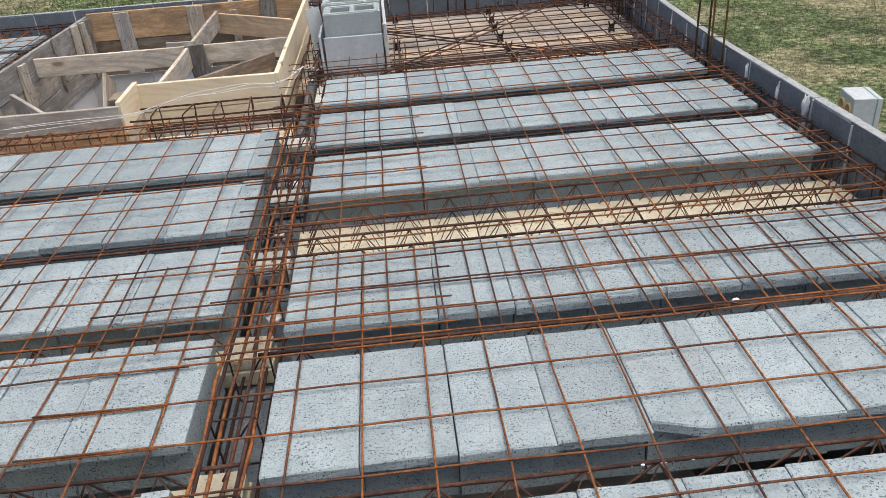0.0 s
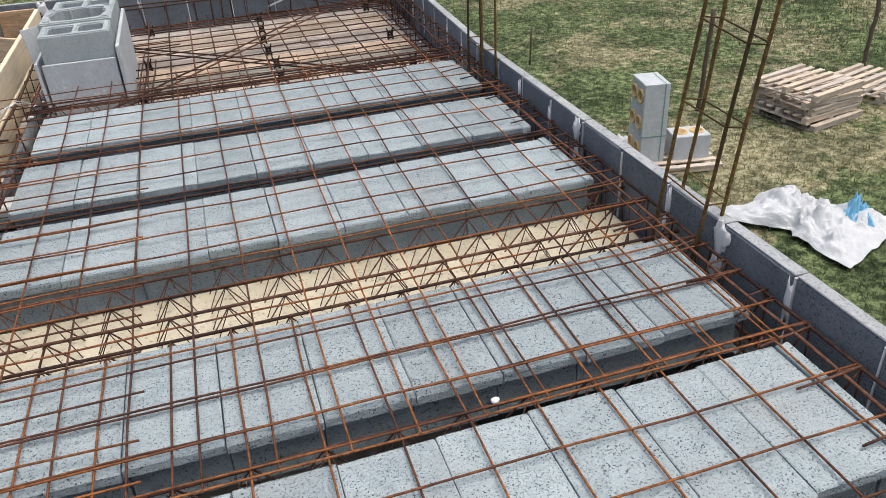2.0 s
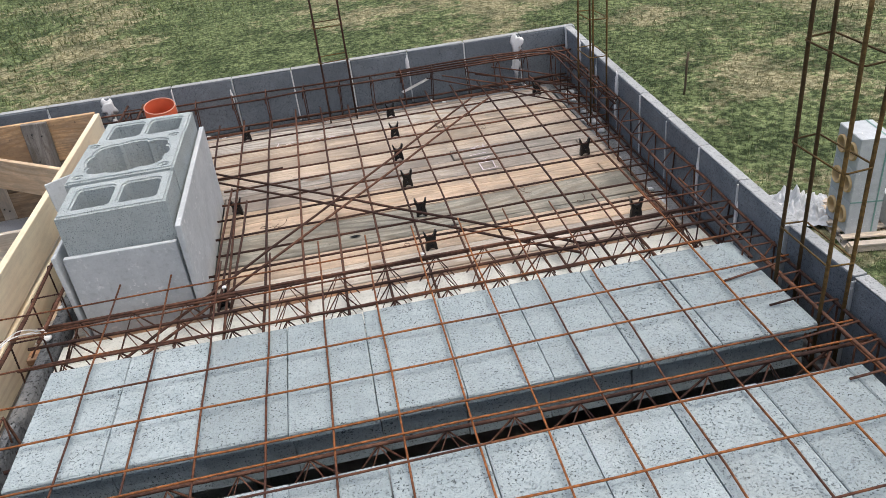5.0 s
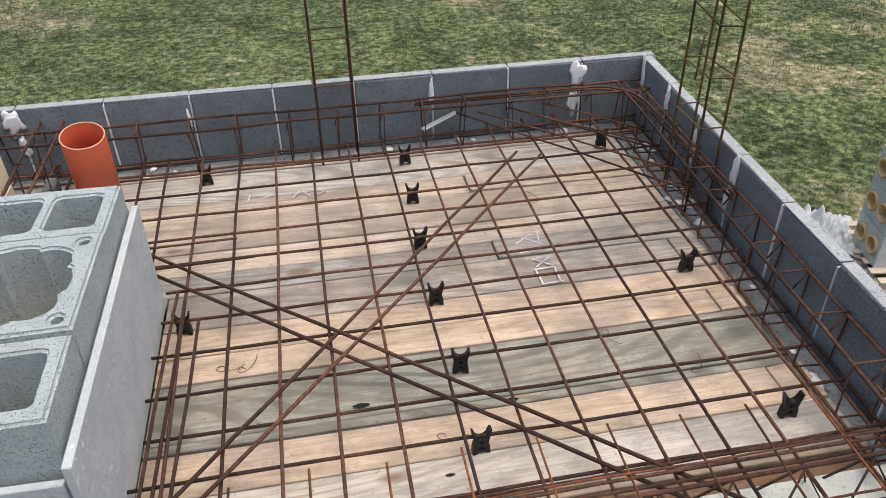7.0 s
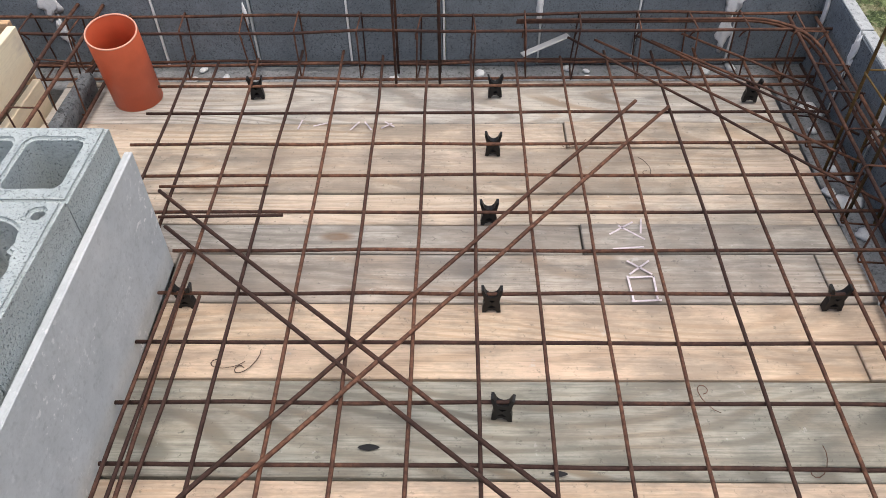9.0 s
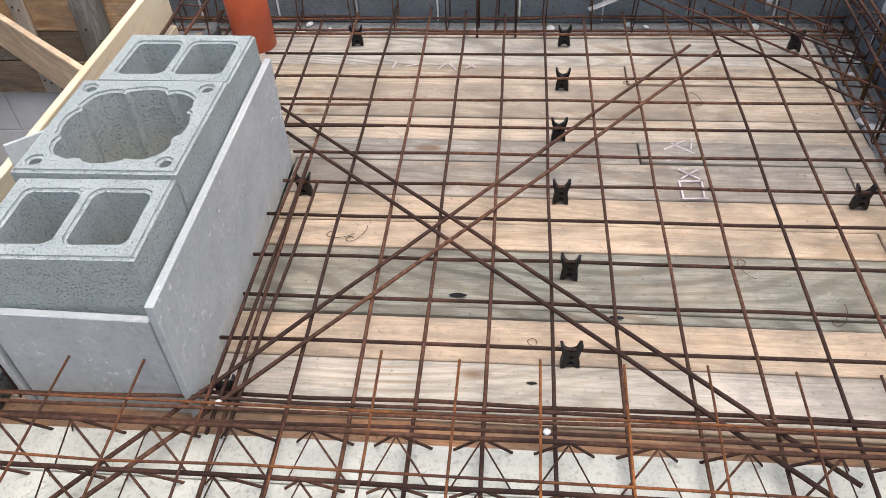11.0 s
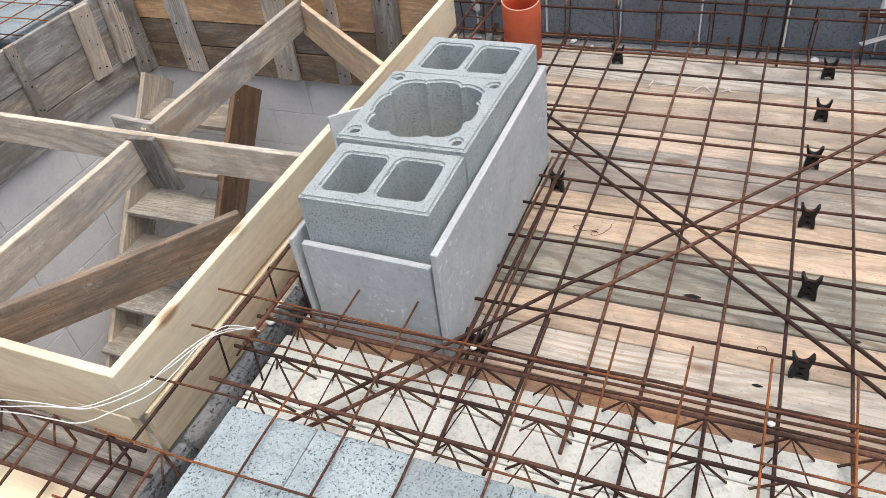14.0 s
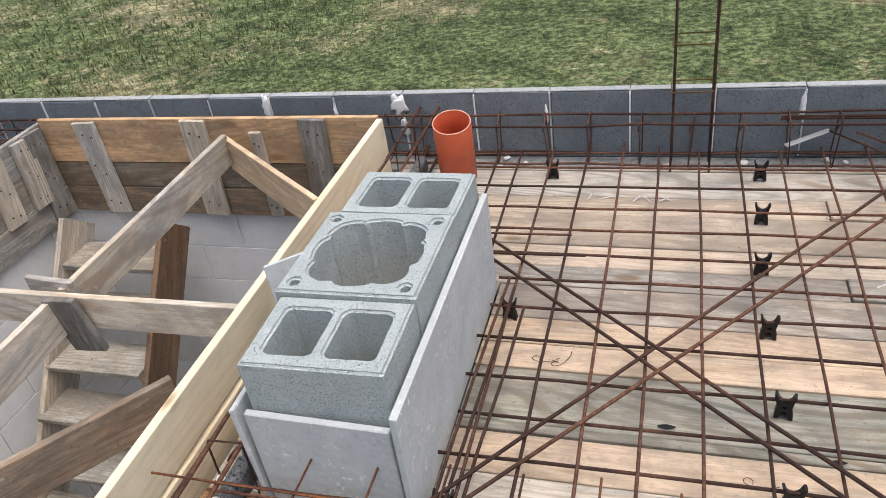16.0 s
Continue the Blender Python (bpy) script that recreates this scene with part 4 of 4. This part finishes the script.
ring_cage((-2.67, -0.5), (-2.67, 8.3), 0.12, -0.19, 0.0, 0.2, "rusty beam cage in the trough between filler blocks")
ring_cage((-2.52, 5.06), (0.0, 5.06), 0.16, -0.18, -0.015, 0.15, "rusty beam cage in front of the stair formwork", 0.006, M_MESH)
ring_cage((-1.2, 5.42), (-0.1, 5.42), 0.26, -0.17, -0.03, 0.2, "rusty beam cage in front of the stair formwork", 0.007, M_RUST, 0.005)
corner_rod = thing("loose_bar", "long rusty bar lying along the foot of the formwork", "steel bar")
bar("rod", corner_rod, (-0.255, 5.15, -0.05), (-0.235, 6.6, -0.03), 0.006, M_RUST, 0.005)
edge_bars = thing("edge_bars", "bundle of long rusty bars along the edge of the planks", "steel bars")
for y, z in ((6.115, -0.06), (6.165, -0.085), (6.21, -0.11)):
    bar("rod", edge_bars, (-0.2 + random.uniform(-0.05, 0.05), y - 0.01, z), (2.6, y + 0.01, z), 0.005, M_RUST, 0.005)
trough = thing("trough_bars", "long orange rusty bars lying in the trough", "steel bars")
for i in range(4):
    x = -0.19 + 0.045 * i
    bar("rod", trough, (x, -1.2 + 0.2 * i, -0.02 - 0.02 * (i % 3)), (x + random.uniform(-0.03, 0.03), 4.9 - 0.1 * (i % 4), 0.0 - 0.03 * (i % 3)), 0.006, M_MESH, 0.008)
# edge lap bars reaching towards the wall
laps = thing("lap_bars", "short rusty bars tied over the slab edge", "steel bars")
for i in range(32):
    y = -0.5 + 0.2 * i + random.uniform(-0.03, 0.03)
    if y < 8.2:
        bar("rod", laps, (wall_x(y) - 0.16 - random.uniform(0, 0.12), y, 0.012 if y < 5.8 else -0.10), (wall_x(y) - 0.025, y + random.uniform(-0.03, 0.03), 0.03 if y < 5.8 else -0.06), 0.004, M_RUST, 0.004)


# ---- column cages ----
def column_cage(x, y, w, d, turn, lean=0.0, r=0.007, gap=0.215):
    """Four bars with square ties; lean tips the top eastwards, in degrees."""
    root = thing("column_cage", "upright rusty column cage of four bars with ties", "steel cage", pose(x, y, -0.21, 0, lean, turn), group="column cages")
    for i in (-1, 1):
        for j in (-1, 1):
            bar("rod", root, (i * w / 2, j * d / 2, 0), (i * w / 2 + random.uniform(-0.01, 0.01), j * d / 2 + random.uniform(-0.01, 0.01), 1.75), r, M_OLIVE if x > 2 else M_RUST, 0.004)
    a, b, e = w / 2 + 0.008, d / 2 + 0.008, 0.01
    me = tube_mesh("tie", [(-a + e, -b, 0), (a - e, -b, 0), (a, -b + e, 0.004), (a, b - e, 0.004), (a - e, b, 0.006), (-a + e, b, 0.006), (-a, b - e, 0.002), (-a, -b + e, 0)], 0.0033, M_OLIVE, 5, True)
    z = 0.41
    while z < 1.75:
        part("tie", me, root, pose(0, 0, z, random.uniform(-5, 5), random.uniform(-5, 5), 0))
        z += gap * random.uniform(0.94, 1.06)
    return root


column_cage(2.535, 3.195, 0.08, 0.25, 0, 7.1, 0.0078, 0.3)
column_cage(2.538, 5.33, 0.08, 0.25, 0, 0.0, 0.007, 0.3)
column_cage(2.635, 7.65, 0.09, 0.25, -3, 0.0, 0.0055)
column_cage(1.158, 8.375, 0.17, 0.1, 0, 0.0, 0.0055)


# ---- spacer chairs ----
def chair_mesh():
    """Moulded spacer: an upright profile with two feet, a waist, two horns and two openings, drawn back."""
    half = [(0.0, 0.012), (0.012, 0.008), (0.016, 0.0), (0.027, 0.0), (0.025, 0.03), (0.021, 0.045), (0.025, 0.066), (0.031, 0.094), (0.024, 0.095), (0.016, 0.074), (0.008, 0.067), (0.0, 0.065)]
    outline = half + [(-x, z) for x, z in reversed(half[1:-1])]
    gaps = [[(-0.011, 0.052), (0.011, 0.052), (0.0, 0.042)], [(-0.013, 0.02), (0.013, 0.02), (0.0, 0.032)]]
    bm = bmesh.new()
    edges = []
    for loop in [outline] + gaps:
        vs = [bm.verts.new((x, -0.011, z)) for x, z in loop]
        edges += [bm.edges.new((vs[i], vs[(i + 1) % len(vs)])) for i in range(len(vs))]
    bmesh.ops.triangle_fill(bm, use_beauty=True, use_dissolve=False, edges=edges)
    out = bmesh.ops.extrude_face_region(bm, geom=bm.faces[:])
    bmesh.ops.translate(bm, vec=(0, 0.022, 0), verts=[v for v in out["geom"] if isinstance(v, bmesh.types.BMVert)])
    return bm_mesh("spacer", bm, M_BLACK)


chair = chair_mesh()
for x, y in ((1.427, 6.439), (1.437, 6.782), (1.42, 7.148), (1.422, 7.52), (1.446, 7.88), (1.465, 8.25), (0.525, 8.245), (2.45, 8.21), (0.517, 7.16), (2.41, 7.155), (0.5, 6.275), (2.385, 6.39)):
    thing("bar_spacer", "black plastic spacer chair under the bar grid", "spacer", pose(x, y, -0.206, 0, 0, random.uniform(-8, 8)), chair, "bar spacers")

# chalk strokes, string, strip
chalk = thing("chalk_marks", "white chalk strokes scrawled on the planks", "chalk marks")
for x, y, w, a in ((1.92, 7.51, 0.1, 35), (1.95, 7.49, 0.1, -40), (1.985, 7.52, 0.07, 80), (1.93, 7.42, 0.1, 5), (1.95, 7.335, 0.09, 40), (1.95, 7.335, 0.09, -40), (1.985, 7.25, 0.1, 88), (1.91, 7.25, 0.1, 92), (1.95, 7.295, 0.08, 3), (1.95, 7.20, 0.09, 3),
                   (0.93, 8.07, 0.06, 60), (0.98, 8.07, 0.06, -60), (1.05, 8.07, 0.05, 40), (1.06, 8.08, 0.05, -40), (0.72, 8.08, 0.06, 80), (0.8, 8.08, 0.06, 20)):
    part("stroke", bm_mesh("stroke", box_bm(-w / 2, -0.003, 0, w / 2, 0.003, 0.001), M_CHALK), chalk, pose(x - 0.07 * (x > 1.5), y - 0.02, -0.2025, 0, 0, a))
pts = [(-1.9, 5.05, 0.05), (-1.2, 5.2, 0.04), (-0.9, 5.45, 0.06), (-0.55, 5.52, 0.07), (-0.36, 5.55, 0.05), (-0.24, 5.7, 0.03), (-0.2, 5.85, 0.05), (-0.14, 5.95, 0.04), (-0.04, 6.02, -0.02)]
wire = thing("white_wire", "thin white wires tied at the corner of the formwork", "wire")
for k in range(3):
    p2 = [Vector(p) + Vector([random.uniform(-0.025, 0.025) for _ in range(3)]) for p in pts]
    dense = []
    for i in range(len(p2) - 1):
        for j in range(2):
            dense.append(p2[i].lerp(p2[i + 1], j / 2) + Vector((0, 0, 0.008 * math.sin(i * 4 + j + k))))
    for _ in range(2):
        dense = [dense[0]] + [p.lerp(q, f) for p, q in zip(dense, dense[1:]) for f in (0.25, 0.75)] + [dense[-1]]
    part("strand", tube_mesh("strand", dense, 0.0019, M_STRING, 5), wire)
thing("zinc_strip", "short pale metal strip lying by the edge blocks", "strip", aim((1.58, 8.36, -0.10), (1.78, 8.45, -0.06)), bm_mesh("zinc_strip", box_bm(0, 0, 0, 0.21, 0.03, 0.006, 0.001), M_ALU))

# knots, tie wires, mortar crumbs
for x, y, r in ((1.097, 6.69, 0.022), (1.57, 6.62, 0.018), (1.322, 6.37, 0.012)):
    v = [(r * (1 + 0.3 * math.cos(a * 2)) * math.cos(a), r * 0.45 * math.sin(a), 0) for a in [2 * math.pi * i / 14 for i in range(14)]]
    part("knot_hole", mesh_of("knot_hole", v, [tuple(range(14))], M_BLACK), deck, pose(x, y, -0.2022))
for x, y, a in ((0.63, 6.93, 20), (0.72, 6.90, 70), (1.95, 6.88, -50), (1.3, 6.5, 10), (2.0, 7.75, 120), (1.7, 7.9, 40), (2.2, 6.6, 80)):
    curl = [(0.035 * math.cos(t * 0.5) * (1 if t < 9 else 0.6) + 0.008 * t, 0.022 * math.sin(t * 0.5), 0.002 + 0.0006 * t) for t in range(12)]
    thing("tie_wire", "bent end of rusty tie wire lying on the planks", "wire", pose(x, y, -0.204, 0, 0, a), tube_mesh("tie_wire", curl, 0.0012, M_RUST, 4), "tie wire ends")


def crumb(x, y, z, size):
    bm = bmesh.new()
    bmesh.ops.create_icosphere(bm, subdivisions=2, radius=size)
    for v in bm.verts:
        v.co *= 1 + 0.6 * noise.noise(v.co * 60 + Vector((x * 9, y * 9, 0)))
        v.co.z *= 0.6
    thing("mortar_crumb", "small dried lump of white mortar on the reinforcement", "mortar", pose(x, y, z), bm_mesh("mortar_crumb", bm, M_MORTAR, True), "mortar crumbs")


for i in range(30):
    crumb(0.98 + 0.016 * i + random.uniform(-0.012, 0.012), 1.9225 + random.uniform(-0.003, 0.003), -0.026, random.uniform(0.0025, 0.0065))
for x, y, z, r in ((1.56, 2.60, -0.012, 0.012), (-0.1, 3.0, -0.15, 0.03), (-0.15, 3.7, -0.15, 0.03), (-0.12, 4.3, -0.15, 0.035), (0.55, 6.14, -0.03, 0.008), (1.35, 6.10, -0.02, 0.009)):
    crumb(x, y, z, r)
for i in range(16):
    y = random.uniform(6.4, 8.2)
    crumb(random.uniform(wall_x(y) - 0.14, wall_x(y) - 0.03), y, -0.225, random.uniform(0.012, 0.035))
for i in range(10):
    crumb(random.uniform(0.2, 2.5), random.uniform(8.4, 8.49), -0.225, random.uniform(0.01, 0.025))

for i in range(14):
    crumb(random.uniform(-0.2, -0.06), random.uniform(6.0, 6.5), -0.2 if i % 3 else -0.105, random.uniform(0.006, 0.018))

# ---- yard ----
yard = thing("pallet", "wooden pallet under the block stack", "pallet", pose(8.26, 11.68, GZ, 0, 0, -11), group="yard pallets")


def pallet_parts(root):
    for i in range(7):
        part("slat", board_mesh(1.4, 0.11, 0.026, M_PALLET, 0.003), root, pose(-0.7 + random.uniform(-0.02, 0.02), 0.68 - i * 0.21, 0.118, 90, 0, 0))
    for y in (-0.62, 0.0, 0.62):
        part("runner", bm_mesh("runner", box_bm(-0.7, y - 0.05, 0.022, 0.7, y + 0.05, 0.116, 0.005), M_PALLET), root)
    for x in (-0.63, 0.0, 0.63):
        part("bottom_board", bm_mesh("bottom_board", box_bm(x - 0.06, -0.68, 0.0, x + 0.06, 0.68, 0.021, 0.003), M_PALLET), root)


pallet_parts(yard)


def flue_block():
    root = thing("flue_block", "grey concrete chimney block with two round clay flues", "chimney block", group="stacked chimney blocks")
    h = [disc(0.165, 0.2275, 0.122, 24), disc(0.455, 0.2275, 0.122, 24)]
    me = holed_block("body", 0.62, 0.455, 0.42, h, M_BOARD)
    part("body", me, root)
    for cx in (0.165, 0.455):
        v, f = [], []
        for z, r in ((0.05, 0.12), (0.445, 0.12), (0.445, 0.095), (0.05, 0.095)):
            v += [(cx + r * math.cos(2 * math.pi * i / 24), 0.2275 + r * math.sin(2 * math.pi * i / 24), z) for i in range(24)]
        for k in range(4):
            f += [(k * 24 + i, k * 24 + (i + 1) % 24, ((k + 1) % 4) * 24 + (i + 1) % 24, ((k + 1) % 4) * 24 + i) for i in range(24)]
        part("clay_liner", mesh_of("clay_liner", v, f, M_CLAY, True), root, None, "tan clay liner")
    return root


fb = flue_block()
side = pose(7.57, 11.44, GZ + 0.14, 0, 0, -11) @ Matrix(((0, 0, -1, 0.42), (1, 0, 0, 0), (0, -1, 0, 0.455), (0, 0, 0, 1)))
fb.matrix_basis = side
for k in (1, 2):
    copy_thing(fb, pose(0, 0, 0.457 * k) @ side)
copy_thing(fb, pose(8.147, 11.30, GZ + 0.14, 0, 0, -11))


strap = thing("packing_strap", "green plastic strap round the stacked chimney blocks", "strap", pose(7.57, 11.44, GZ + 0.14, 0, 0, -11))
for x0, y0, x1, y1 in ((-0.004, -0.006, 0.424, -0.002), (0.422, -0.004, 0.426, 0.622)):
    part("band", bm_mesh("band", box_bm(x0, y0, 0.46, x1, y1, 0.478, 0.0008), M_STRAP), strap)
part("band", bm_mesh("band", box_bm(0.33, -0.006, 0.01, 0.35, -0.002, 1.372, 0.0008), M_STRAP), strap)
part("band", bm_mesh("band", box_bm(0.33, -0.006, 1.372, 0.35, 0.62, 1.376, 0.0008), M_STRAP), strap)


def pallet_pile(x, y, turn, count, label):
    for i in range(count):
        root = thing("pallet", label, "pallet", pose(x + random.uniform(-0.07, 0.07), y + random.uniform(-0.07, 0.07), GZ + 0.144 * i, 0, 0, turn + random.uniform(-5, 5)), group="yard pallets")
        pallet_parts(root)


pallet_pile(11.77, 12.4, 9, 5, "weathered wooden pallet in a pile on the grass")
pallet_pile(13.9, 13.0, 12, 2, "weathered wooden pallet in a low pile on the grass")


def crumpled(name, label, cx, cy, sx, sy, h, mat, seed, category):
    bm = bmesh.new()
    bmesh.ops.create_grid(bm, x_segments=44, y_segments=44, size=1)
    for v in bm.verts:
        p = Vector((v.co.x * 2.2 + seed, v.co.y * 2.2, seed))
        edge = 0.75 + 0.5 * noise.noise(Vector((math.atan2(v.co.y, v.co.x) * 1.2, seed, 2)))
        rad = max(abs(v.co.x), abs(v.co.y))
        folds = 0.35 + 0.6 * noise.noise(p) + 0.6 * abs(noise.noise(p * 1.8)) + 0.4 * abs(noise.noise(p * 3.7)) - 0.2 * abs(noise.noise(p * 7))
        v.co = Vector((v.co.x * sx * edge, v.co.y * sy * edge, max(0.012, h * folds * (1.15 - rad ** 2))))
    thing(name, label, category, pose(cx, cy, GZ + 0.05, 0, 0, seed * 20), bm_mesh(name, bm, mat, True))


crumpled("plastic_sheet", "crumpled white plastic sheet lying on the grass", 8.85, 8.75, 1.0, 1.25, 0.42, M_FILM, 1.0, "plastic sheet")
crumpled("plastic_bag", "blue and white plastic bag lying on the grass", 9.44, 8.56, 0.4, 0.32, 0.38, M_BLUE, 2.3, "plastic bag")
crumpled("plastic_sheet", "crumpled white plastic sheet beside the block stack", 7.45, 12.35, 0.6, 0.55, 0.34, M_FILM, 3.1, "plastic sheet")
for x, y, h in ((10.07, 13.4, 2.0), (14.44, 13.82, 2.0), (8.25, 17.66, 0.9)):
    pts = wavy((x, y, GZ - 0.05), (x + 0.05, y, GZ + h), 0.015, 0.2)
    thing("wooden_post", "thin grey wooden post standing in the grass", "post", None, tube_mesh("wooden_post", pts, 0.045 if h > 1 else 0.025, M_TREE, 7), "wooden posts")
sap = thing("sapling", "small green sapling standing in the grass", "sapling", pose(1.60, 16.2, GZ))
part("trunk", tube_mesh("trunk", wavy((0, 0, 0), (0.03, 0, 1.1), 0.01, 0.2), 0.012, M_TREE), sap)
v, f = [], []
for i in range(260):
    z = random.uniform(0.35, 1.25)
    a, rr = random.uniform(0, 6.28), random.uniform(0.0, 0.3) * (1.35 - z)
    c = Vector((rr * math.cos(a), rr * math.sin(a), z))
    u = Vector((random.uniform(-1, 1), random.uniform(-1, 1), random.uniform(-0.5, 0.5))).normalized() * 0.035
    w = Vector((random.uniform(-1, 1), random.uniform(-1, 1), random.uniform(-1, 1))).normalized() * 0.018
    k = len(v)
    v += [c - u, c + w, c + u, c - w]
    f.append((k, k + 1, k + 2, k + 3))
part("crown", mesh_of("crown", v, f, M_LEAF), sap)

# grass blades
rng = np.random.default_rng(4)
count = 330000
gx = rng.uniform(-22, 40, count * 4)
gy = rng.uniform(-4, 55, count * 4)
far = np.hypot(gx - 3, gy - 6)
keep = ((gy > 8.75) | (gx > 3.0)) & (rng.uniform(0, 1, count * 4) < np.clip(1.2 - far / 22, 0.07, 1))
gx, gy, far = gx[keep][:count], gy[keep][:count], far[keep][:count]
k = len(gx)
grow = np.clip(far / 16, 0.8, 2.2)
ang, hh, lean = rng.uniform(0, 6.283, k), rng.uniform(0.03, 0.12, k) * grow ** 0.5, rng.uniform(-0.09, 0.09, (2, k))
wd = rng.uniform(0.008, 0.024, k) * grow
vv = np.zeros((k, 3, 3))
vv[:, 0] = np.stack([gx - wd * np.cos(ang), gy - wd * np.sin(ang), np.full(k, GZ - 0.06)], 1)
vv[:, 1] = np.stack([gx + wd * np.cos(ang), gy + wd * np.sin(ang), np.full(k, GZ - 0.06)], 1)
vv[:, 2] = np.stack([gx + lean[0], gy + lean[1], GZ + hh], 1)
gm = bpy.data.meshes.new("grass")
gm.from_pydata(vv.reshape(-1, 3).tolist(), [], np.arange(3 * k).reshape(-1, 3).tolist())
gm.materials.append(M_GRASS)
thing("grass", "short patchy grass, green and dried yellow", "grass", None, gm, kind="stuff")

# ---- filler blocks, row by row ----
for i, (y0, y1) in enumerate(EAST_ROWS):
    filler_row(slab_e, random.uniform(-0.012, 0.006), 2.485, y0, y1)
for y0, y1 in WEST_ROWS:
    filler_row(slab_w, -2.50 - random.uniform(0, 0.02), -0.24, y0, y1)
for y0, y1 in FAR_ROWS:
    filler_row(slab_f, -5.5, -2.80, y0, y1)
